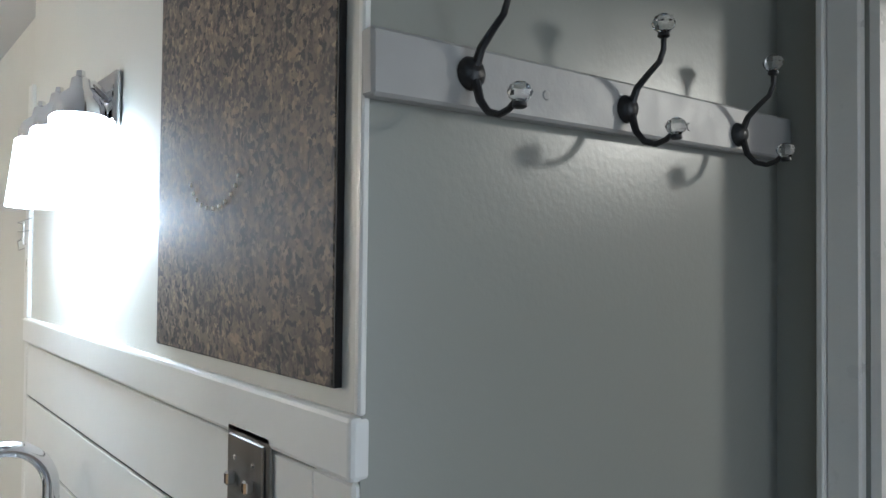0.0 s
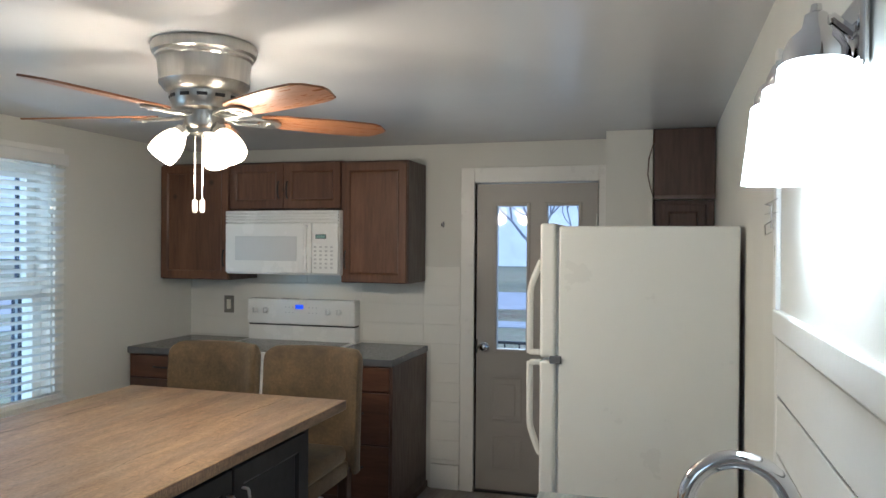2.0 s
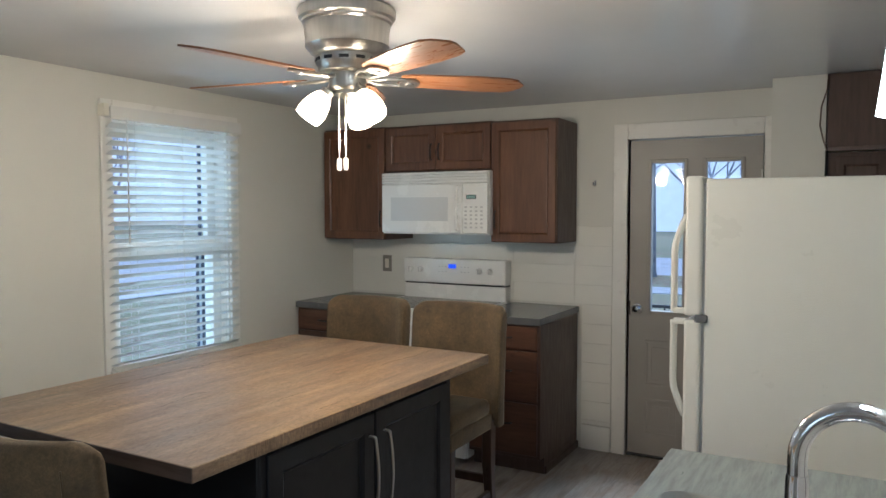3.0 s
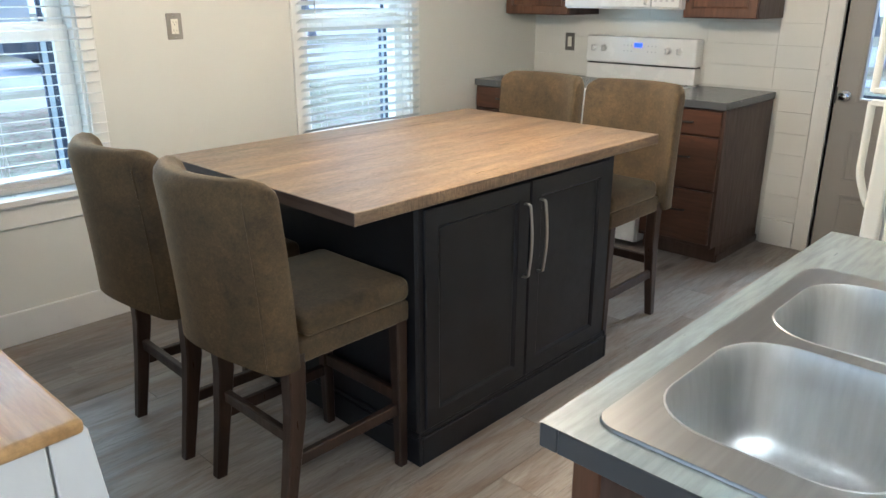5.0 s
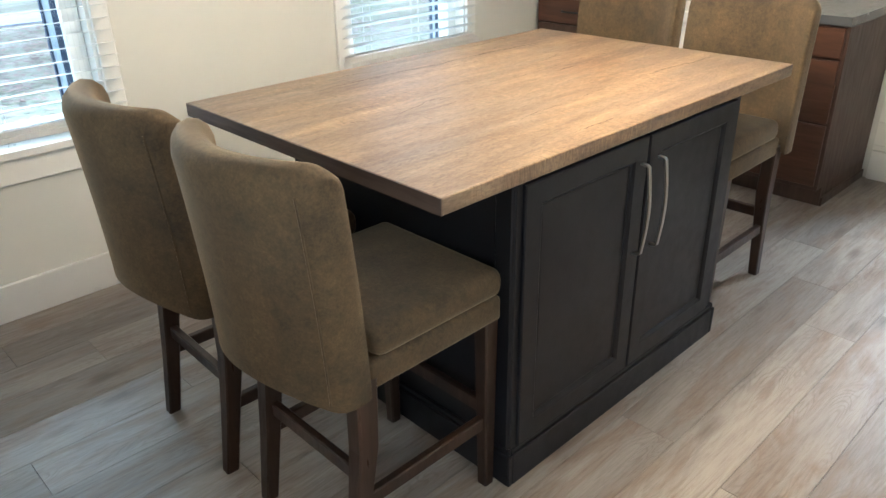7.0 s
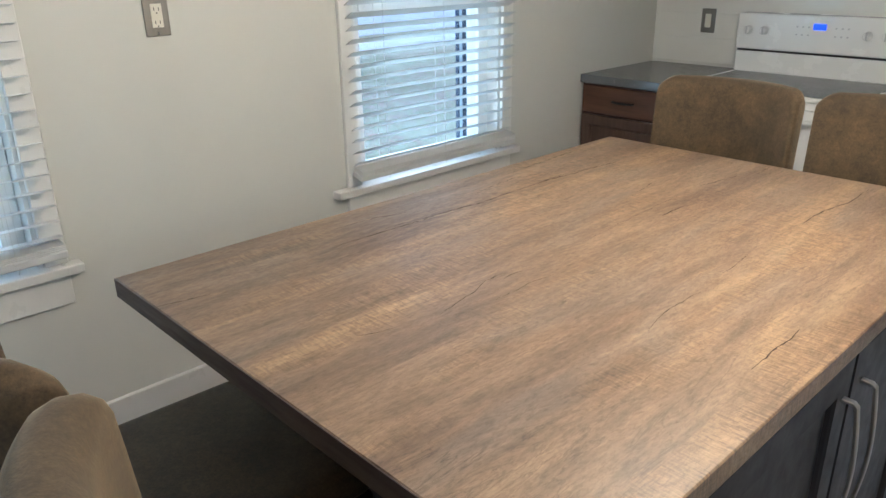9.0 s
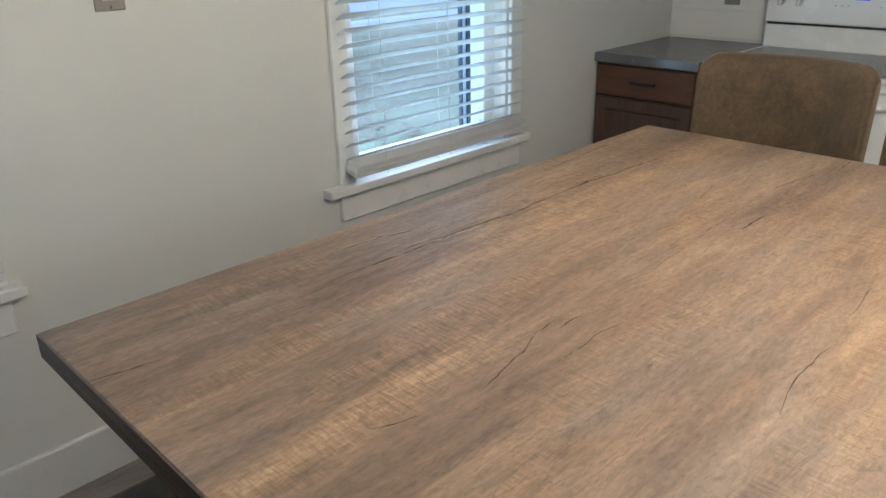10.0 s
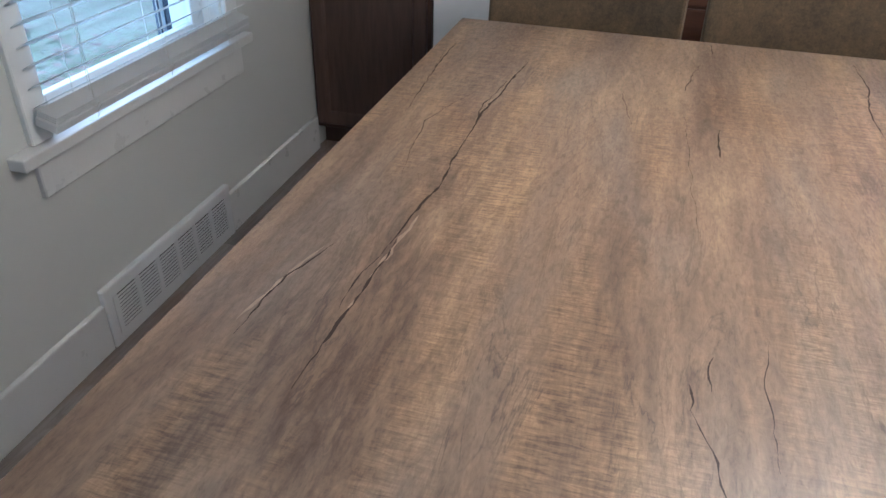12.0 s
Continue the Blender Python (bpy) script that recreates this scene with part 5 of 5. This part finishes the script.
# coat rail and hooks
rail = thing("hook_rail", (-0.24, HY, 1.71), "mid-grey painted board holding three coat hooks", "coat rail")
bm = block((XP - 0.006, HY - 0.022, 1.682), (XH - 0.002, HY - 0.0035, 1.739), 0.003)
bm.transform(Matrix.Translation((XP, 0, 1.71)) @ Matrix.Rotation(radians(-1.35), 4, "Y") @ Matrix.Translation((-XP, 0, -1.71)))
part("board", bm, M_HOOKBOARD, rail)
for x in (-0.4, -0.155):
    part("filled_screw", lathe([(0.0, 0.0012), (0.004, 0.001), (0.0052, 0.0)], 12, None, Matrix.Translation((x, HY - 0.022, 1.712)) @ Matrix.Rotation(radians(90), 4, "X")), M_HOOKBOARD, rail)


def coat_hook(x):
    h = thing("coat_hook", (x, HY - 0.022, 1.716), "black iron double coat hook with faceted crystal knobs", "coat hook", "coat hooks")
    y = HY - 0.022
    m = Matrix.Translation((x, y, 1.716)) @ Matrix.Rotation(radians(90), 4, "X")
    part("rosette", lathe([(0.0, 0.012), (0.008, 0.011), (0.0135, 0.006), (0.0155, 0.001), (0.015, 0.0)], 20, None, m), M_IRON, h, "", True)
    up = [(x, y - 0.008, 1.722), (x + 0.001, y - 0.014, 1.737), (x + 0.002, y - 0.028, 1.75), (x + 0.002, y - 0.041, 1.76), (x + 0.002, y - 0.046, 1.772), (x + 0.002, y - 0.046, 1.787)]
    part("upper_arm", tube(up, [0.0045, 0.004, 0.0034, 0.0031, 0.003, 0.003], 8), M_IRON, h, "", True)
    down = [(x, y - 0.008, 1.708), (x + 0.001, y - 0.013, 1.69), (x + 0.001, y - 0.024, 1.678), (x + 0.001, y - 0.038, 1.674), (x + 0.001, y - 0.05, 1.677), (x + 0.001, y - 0.057, 1.682)]
    part("lower_arm", tube(down, [0.0045, 0.004, 0.0034, 0.0032, 0.0031, 0.0031], 8), M_IRON, h, "", True)
    for p, r in (((x + 0.002, y - 0.046, 1.799), 0.0125), ((x + 0.001, y - 0.062, 1.689), 0.011)):
        part("collar", lathe([(0.004, -r * 1.25), (0.0065, -r * 1.1), (0.006, -r * 0.8)], 14, None, Matrix.Translation(p)), M_IRON, h, "", True)
        bm = bmesh.new()
        prof = [(0.0, -0.85), (0.45, -0.8), (0.85, -0.35), (1.0, 0.05), (0.8, 0.5), (0.4, 0.75), (0.0, 0.78)]
        lathe([(q * r + 0.0001, z * r) for q, z in prof], 9, bm, Matrix.Translation(p))
        part("crystal_knob", bm, M_CRYSTAL, h, "clear faceted glass knob")
    return h


for x in (-0.499, -0.275, -0.046):
    coat_hook(x)

# small things on the walls
ot = thing("wall_outlet", (X0, 4.24, 1.305), "cream duplex outlet in a brushed nickel plate", "outlet")
part("plate", block((X0, 4.203, 1.245), (X0 + 0.006, 4.279, 1.362), 0.003, 2), M_PLATE, ot)
part("receptacle", block((X0 + 0.006, 4.224, 1.27), (X0 + 0.009, 4.258, 1.337), 0.001), M_CREAM, ot)
for z in (1.322, 1.285):
    for y in (4.234, 4.248):
        part("slot", block((X0 + 0.0088, y - 0.001, z - 0.005), (X0 + 0.0093, y + 0.001, z + 0.005)), M_DARK, ot)
    part("slot", block((X0 + 0.0088, 4.239, z - 0.013), (X0 + 0.0093, 4.243, z - 0.009)), M_DARK, ot)
for z in (1.254, 1.353):
    part("screw", lathe([(0.0, 0.001), (0.003, 0.0)], 10, None, Matrix.Translation((X0 + 0.006, 4.241, z)) @ Matrix.Rotation(radians(90), 4, "Y")), M_CHROME, ot)
sw = thing("wall_switch", (-3.694, Y1, 1.127), "cream rocker switch in an antique nickel plate", "light switch")
part("plate", block((-3.732, Y1 - 0.012, 1.068), (-3.656, Y1 - 0.006, 1.186), 0.003, 2), M_PLATE, sw)
part("rocker", block((-3.71, Y1 - 0.015, 1.094), (-3.678, Y1 - 0.012, 1.16), 0.001), M_CREAM, sw)
wh = thing("wall_hook", (-2.155, Y1, 1.677), "small chrome single robe hook on the wall", "hook")
part("base_plate", block((-2.163, Y1 - 0.004, 1.66), (-2.147, Y1, 1.695), 0.002), M_CHROME, wh)
part("prong", tube([(-2.155, Y1 - 0.004, 1.685), (-2.155, Y1 - 0.03, 1.68), (-2.155, Y1 - 0.035, 1.665), (-2.155, Y1 - 0.02, 1.657), (-2.155, Y1 - 0.006, 1.66)], 0.005, 8), M_CHROME, wh, "", True)
tw = thing("wire_hook", (XP, 4.10, 1.6), "thin bent wire hanger on the corner board", "hook")
part("wire", tube([(XP - 0.014, 4.105, 1.63), (XP - 0.03, 4.09, 1.632), (XP - 0.016, 4.02, 1.64)], 0.0014, 5), M_NICKEL, tw)
part("wire", tube([(XP - 0.014, 4.105, 1.615), (XP - 0.03, 4.09, 1.612), (XP - 0.018, 4.02, 1.613)], 0.0014, 5), M_NICKEL, tw)
part("wire", tube([(XP - 0.014, 4.105, 1.60), (XP - 0.03, 4.09, 1.59), (XP - 0.034, 4.05, 1.57), (XP - 0.026, 4.03, 1.575)], 0.0014, 5), M_NICKEL, tw)
part("stem", tube([(XP - 0.016, 4.105, 1.635), (XP - 0.016, 4.105, 1.585)], 0.002, 6), M_NICKEL, tw)

vt = thing("floor_register", (X0 + 0.02, 5.31, 0.0), "white louvred heating register set in the baseboard", "air vent")
part("frame", block((X0, 4.96, 0.0), (X0 + 0.022, 5.612, 0.189), 0.004), M_VENT, vt)
part("dark_core", block((X0 + 0.0222, 4.995, 0.036), (X0 + 0.0228, 5.577, 0.155)), M_DARK, vt)
for i in range(7):
    y = 4.995 + i * 0.582 / 6
    part("mullion", block((X0 + 0.022, y - 0.009, 0.034), (X0 + 0.0265, y + 0.009, 0.157), 0.0006), M_VENT, vt)
for i in range(6):
    y = 5.0 + i * 0.582 / 6
    for j in range(11):
        part("louvre", block((X0 + 0.0229, y + 0.004, 0.0372 + j * 0.0108), (X0 + 0.0252, y + 0.087, 0.0448 + j * 0.0108), 0.0005), M_VENT, vt)
for y, z in ((4.977, 0.02), (4.977, 0.17), (5.595, 0.02), (5.595, 0.17)):
    part("screw", lathe([(0.0, 0.0015), (0.003, 0.001), (0.0034, 0.0)], 10, None, Matrix.Translation((X0 + 0.022, y, z)) @ Matrix.Rotation(radians(90), 4, "Y")), M_VENT, vt)

# ---- outside ----


def lawn():
    """Winter grass with drifts of brown leaves lying on it."""
    m, nt, b = base("winter_lawn", 0.9)
    v = coords(nt)
    col = ramp(nt, noise_of(nt, v, 1.1, 6, 0.7), [(0.35, (0.2, 0.23, 0.12)), (0.6, (0.34, 0.36, 0.24))])
    clump = remap(nt, noise_of(nt, v, 0.45, 4, 0.6), 0.42, 0.62, 0.35, 1.0)
    speck = remap(nt, noise_of(nt, v, 9.0, 5, 0.8), 0.46, 0.56, 0.0, 1.0)
    m2 = nt.nodes.new("ShaderNodeMath")
    m2.operation = "MULTIPLY"
    nt.links.new(clump, m2.inputs[0])
    nt.links.new(speck, m2.inputs[1])
    leaf = ramp(nt, noise_of(nt, v, 14.0, 3, 0.6), [(0.4, (0.2, 0.12, 0.08)), (0.6, (0.46, 0.36, 0.3))])
    nt.links.new(mix(nt, col, leaf, m2.outputs[0]), b.inputs["Base Color"])
    bump(nt, b, noise_of(nt, v, 18.0, 4), 0.7, 0.03)
    return m


M_GRASS = lawn()
M_LEAF = paint("fallen_leaves", (0.38, 0.27, 0.2), 0.9, 0.3, 6, 0.6, 40)
M_ROAD = paint("frosted_asphalt", (0.45, 0.48, 0.54), 0.8, 0.08, 0.8, 0.3, 20)
M_WALK = paint("pale_concrete", (0.5, 0.53, 0.57), 0.8, 0.08, 1.5, 0.3, 20)
M_BARK = paint("grey_bark", (0.3, 0.29, 0.31), 0.9, 0.2, 5, 0.8, 30, shuffle=True)
M_TWIG = paint("frosty_twigs", (0.4, 0.42, 0.52), 0.9, 0.2, 5, 0.3, 30)
M_SIDING = paint("white_siding", (0.7, 0.7, 0.7), 0.6, 0.04, 0.6, 0.2, 8)
M_ROOF = paint("slate_roof", (0.34, 0.37, 0.42), 0.8, 0.15, 2, 0.4, 12)
M_BUSH = paint("evergreen_bush", (0.05, 0.08, 0.045), 0.9, 0.3, 8, 0.6, 40)
M_PALEBLUE = plain("pale_blue_enamel", (0.35, 0.6, 0.75), 0.4)
M_RED = plain("red_paint", (0.5, 0.04, 0.03), 0.5)
GZ = -0.6
ground = tagged(part("ground", block((-300, -300, GZ - 0.2), (300, 300, GZ)), M_GRASS), "pale green and brown winter lawn", "", "", "structure")


def strip(name, x0, y0, x1, y1, z, material, label):
    tagged(part(name, block((x0, y0, GZ - 0.05), (x1, y1, GZ + z)), material), label, "", "", "structure")


strip("pavement", -17.4, -40, -15.8, 26, 0.02, M_WALK, "pale concrete pavement")
strip("road", -27.0, -60, -19.0, 26, 0.006, M_ROAD, "light grey asphalt street")
strip("road", -60, 27.0, 60, 36.0, 0.006, M_ROAD, "light grey asphalt street")
strip("pavement", -15.7, 21.5, 40, 23.0, 0.02, M_WALK, "pale concrete pavement")
strip("pavement", -2.3, 9.3, -0.9, 21.4, 0.015, M_WALK, "concrete front path")
rnd = random.Random(5)


def scatter(x0, y0, x1, y1, n, name):
    verts, faces = [], []
    for i in range(n):
        x, y, s, a = rnd.uniform(x0, x1), rnd.uniform(y0, y1), rnd.uniform(0.03, 0.07), rnd.uniform(0, 6.3)
        z = GZ + 0.025 + rnd.uniform(0, 0.015)
        k = len(verts)
        for j in range(4):
            verts.append((x + s * math.cos(a + j * 1.57), y + s * math.sin(a + j * 1.57) * 0.6, z + rnd.uniform(0, 0.02)))
        faces.append((k, k + 1, k + 2, k + 3))
    me = bpy.data.meshes.new(name)
    me.from_pydata(verts, [], faces)
    me.materials.append(M_LEAF)
    tagged(new(name, me), "brown fallen leaves scattered on the lawn", "leaves", "", "stuff")


scatter(-15.5, -6, -6, 9, 9000, "leaf_litter")
scatter(-8, 23.5, 8, 26.5, 2500, "leaf_litter")


def bare_tree(x, y, height, trunk, seed, label, low=0.38, reach=0.24, depth_most=5):
    """A leafless tree: tapering trunk and forking limbs."""
    r = random.Random(seed)
    t = thing("tree", (x, y, GZ), label, "tree", "bare trees")
    trunk_bm, limb_bm = bmesh.new(), bmesh.new()
    p0 = Vector((x, y, GZ - 0.05))
    top = p0 + Vector((r.uniform(-0.2, 0.2), r.uniform(-0.2, 0.2), height * low))
    tube([p0, p0 + Vector((0, 0, 0.25)), p0.lerp(top, 0.55), top], [trunk * 1.35, trunk, trunk * 0.85, trunk * 0.7], 9, trunk_bm)

    def grow(p, way, length, rad, depth):
        pts, rads = [p], [rad]
        for i in range(3):
            way = (way + Vector((r.uniform(-0.3, 0.3), r.uniform(-0.3, 0.3), r.uniform(-0.1, 0.22)))).normalized()
            pts.append(pts[-1] + way * length / 3)
            rads.append(max(rad * (1 - 0.2 * (i + 1)), 0.011))
        tube(pts, rads, 5 if depth < 2 else 3, limb_bm)
        if depth < depth_most:
            for i in range(3 if depth < 3 else 2):
                q = pts[r.choice((2, 3))]
                a = r.uniform(0, 6.283)
                nw = (way + 0.85 * Vector((math.cos(a), math.sin(a), r.uniform(-0.1, 0.5)))).normalized()
                grow(q, nw, length * r.uniform(0.62, 0.8), rad * 0.5, depth + 1)
    for i in range(4):
        a = 6.283 * i / 4 + r.uniform(-0.4, 0.4)
        grow(top, Vector((math.cos(a) * 0.7, math.sin(a) * 0.7, 0.9)).normalized(), height * reach, trunk * 0.5, 0)
    part("trunk", trunk_bm, M_BARK, t, "", True)
    part("limbs", limb_bm, M_TWIG, t)
    return t


t1 = bare_tree(-11.0, 3.0, 7.0, 0.085, 3, "young leafless lawn tree seen through the window")
big = bare_tree(-2.35, 25.5, 9.5, 0.12, 11, "large leafless street tree with frosty branches")
for x, y, s, a in ((-6.4, 26.4, 1.0, 50), (3.2, 25.5, 0.95, 200), (-14.5, 12.5, 1.0, 240), (-18.2, 5.0, 0.9, 90)):
    big.scale = (s, s, s)
    copy_thing(big, pose(x, y, GZ, 0, 0, a))
big.scale = (1, 1, 1)
spread = bare_tree(-4.4, 40.0, 10.0, 0.17, 23, "wide leafless tree with low limbs beyond the street", 0.17, 0.27, 6)
for x, y, s, a in ((-1.0, 43, 1.05, 300), (2.8, 41, 1.0, 20), (-7.8, 46, 1.2, 75), (-3.0, 52, 1.3, 160), (1.2, 56, 1.3, 220), (-11.5, 44, 1.2, 130), (-29, 9.5, 1.0, 140), (-30, 0.5, 0.9, 10), (-28.5, 17, 1.0, 60), (-31, 25, 1.1, 200)):
    spread.scale = (s, s, s)
    copy_thing(spread, pose(x, y, GZ, 0, 0, a))
spread.scale = (1, 1, 1)


def bush(x, y, r_, seed):
    rr_ = random.Random(seed)
    t = thing("bush", (x, y, GZ), "dark evergreen bush on the lawn", "bush", "bushes")
    verts, faces = [], []
    for i in range(900):
        a, b, q = rr_.uniform(0, 6.283), rr_.uniform(-0.2, 1.5), r_ * rr_.uniform(0.6, 1.05)
        c = Vector((x + q * math.cos(a) * math.cos(b), y + q * math.sin(a) * math.cos(b), GZ + 0.1 + q * 1.1 * (math.sin(b) + 0.2)))
        k = len(verts)
        for j in range(3):
            verts.append(c + Vector((rr_.uniform(-1, 1), rr_.uniform(-1, 1), rr_.uniform(-1, 1))) * 0.09)
        faces.append((k, k + 1, k + 2))
    me = bpy.data.meshes.new("foliage")
    me.from_pydata(verts, [], faces)
    me.materials.append(M_BUSH)
    f = new("foliage", me)
    f.parent = t
    f.matrix_parent_inverse = t.matrix_basis.inverted()


bush(-15.2, 2.7, 0.55, 1)
bush(-15.0, 3.9, 0.4, 2)


def house(x, y, turn, w, d, h, label):
    """A far house: walls, gabled roof, windows with panes, a door. It faces its own -y."""
    t = thing("house", (0, 0, 0), label, "house", "houses across the street")
    part("foundation", block((-w / 2 - 0.02, -d / 2 - 0.02, 0), (w / 2 + 0.02, d / 2 + 0.02, 0.9)), M_ROOF, t)
    part("wall", block((-w / 2, -d / 2, 0.9), (w / 2, d / 2, h)), M_SIDING, t)
    bm = bmesh.new()
    o, rise = 0.4, 2.0
    a = [bm.verts.new(p) for p in ((-w / 2 - o, -d / 2 - o, h - 0.1), (w / 2 + o, -d / 2 - o, h - 0.1), (w / 2 + o, d / 2 + o, h - 0.1), (-w / 2 - o, d / 2 + o, h - 0.1), (-w / 2 - o, 0, h + rise), (w / 2 + o, 0, h + rise))]
    for f in ((0, 1, 5, 4), (2, 3, 4, 5), (0, 4, 3), (1, 2, 5), (0, 3, 2, 1)):
        bm.faces.new([a[i] for i in f])
    part("roof", bm, M_ROOF, t)
    for i in range(4):
        wx = -w / 2 + w * (i + 0.5) / 4
        win = part("window_frame", block((wx - 0.55, -d / 2 - 0.05, 1.6), (wx + 0.55, -d / 2 + 0.02, 2.9)), M_SIDING, t)
        for s in (0, 1):
            part("pane", block((wx - 0.47, -d / 2 - 0.07, 1.68 + s * 0.6), (wx + 0.47, -d / 2 - 0.05, 2.22 + s * 0.6)), M_ROOF, win)
    t.matrix_basis = pose(x, y, GZ, 0, 0, turn)
    for c in t.children:
        c.matrix_parent_inverse = Matrix()


house(-35, 6, 90, 13, 8, 3.4, "low white house with a dark foundation across the street")
house(-36, -10, 90, 12, 8, 3.6, "pale house with a dark roof further down the street")
# hazy distance beyond the street; haze and glow are put into its material
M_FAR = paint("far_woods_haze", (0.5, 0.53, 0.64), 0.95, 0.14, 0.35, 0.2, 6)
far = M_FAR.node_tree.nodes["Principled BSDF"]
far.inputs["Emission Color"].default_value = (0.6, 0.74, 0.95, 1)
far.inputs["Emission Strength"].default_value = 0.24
tagged(part("backdrop", block((-90, 78, GZ - 0.1), (60, 79, 13)), M_FAR), "blue-grey far woods with haze and glow put into the colour", "", "", "structure")
tagged(part("backdrop", block((-91, -70, GZ - 0.1), (-90, 78, 13)), M_FAR), "blue-grey far woods with haze and glow put into the colour", "", "", "structure")
hyd = thing("fire_hydrant", (-12.55, 3.55, GZ), "pale blue fire hydrant on the lawn", "hydrant")
part("barrel", lathe([(0.1, 0.0), (0.1, 0.03), (0.075, 0.05), (0.07, 0.36), (0.09, 0.38), (0.08, 0.43), (0.03, 0.48), (0.03, 0.52), (0.0, 0.52)], 16, None, Matrix.Translation((-12.55, 3.55, GZ))), M_PALEBLUE, hyd, "", True)
part("outlet_cap", tube([(-12.55, 3.4, GZ + 0.28), (-12.55, 3.7, GZ + 0.28)], 0.045, 10), M_WALK, hyd, "", True)

# parked dark pickup
car = thing("parked_truck", (-24.0, 12.2, GZ), "dark pickup truck parked at the kerb", "truck")
bm = block((-24.9, 9.6, GZ + 0.35), (-23.1, 14.9, GZ + 1.0), 0.12, 3)
part("body", bm, plain("dark_car_paint", (0.08, 0.085, 0.1), 0.3), car, "", True)
part("cab", block((-24.8, 11.6, GZ + 1.0), (-23.2, 13.5, GZ + 1.6), 0.18, 3), plain("car_window", (0.03, 0.035, 0.045), 0.1), car, "", True)
for y in (10.6, 13.9):
    for x in (-24.75, -23.22):
        part("wheel", lathe([(0.0, 0.12), (0.22, 0.12), (0.33, 0.1), (0.36, 0.05), (0.36, -0.05), (0.33, -0.1), (0.0, -0.1)], 20, None, Matrix.Translation((x, y, GZ + 0.36)) @ Matrix.Rotation(radians(90), 4, "Y")), M_DARK, car, "", True)

# porch outside the door
structure("ground", (-2.9, 7.2, GZ - 0.02), (0.6, 9.2, -0.08), M_WALK, "concrete porch slab")
pr = thing("porch_railing", (-1.2, 9.05, -0.08), "thin black iron porch railing", "railing")
part("top_rail", block((-2.85, 9.03, 0.66), (0.5, 9.06, 0.685)), M_IRON, pr)
part("bottom_rail", block((-2.85, 9.035, -0.02), (0.5, 9.055, 0.0)), M_IRON, pr)
for i in range(26):
    x = -2.83 + i * 0.132
    part("baluster", block((x - 0.006, 9.037, 0.0), (x + 0.006, 9.053, 0.66)), M_IRON, pr)

# ---- floor planks ----
PW, PL = 0.178, 1.22
data = None
rnd = random.Random(9)
x, row = X0 + 0.001, 0
while x < XH + 0.1:
    y = 0.0 - rnd.uniform(0.1, 1.1)
    while y < Y1:
        y0, y1 = max(y, 0.0), min(y + PL, Y1 - 0.001)
        x1 = min(x + PW, 0.1)
        if y1 - y0 > 0.03 and x1 - x > 0.02:
            full = y1 - y0 > PL - 0.002 and x1 - x > PW - 0.001
            if full and data is not None:
                me = data
                ob = new("plank", me)
            else:
                ob = part("plank", block((-(x1 - x) / 2 + 0.0006, -(y1 - y0) / 2 + 0.0006, -0.006), ((x1 - x) / 2 - 0.0006, (y1 - y0) / 2 - 0.0006, 0.0), 0.0004), M_FLOOR)
                if full:
                    data = ob.data
            ob.parent = floor
            ob.matrix_basis = pose((x + x1) / 2, (y0 + y1) / 2, 0)
        y += PL
    x += PW
    row += 1
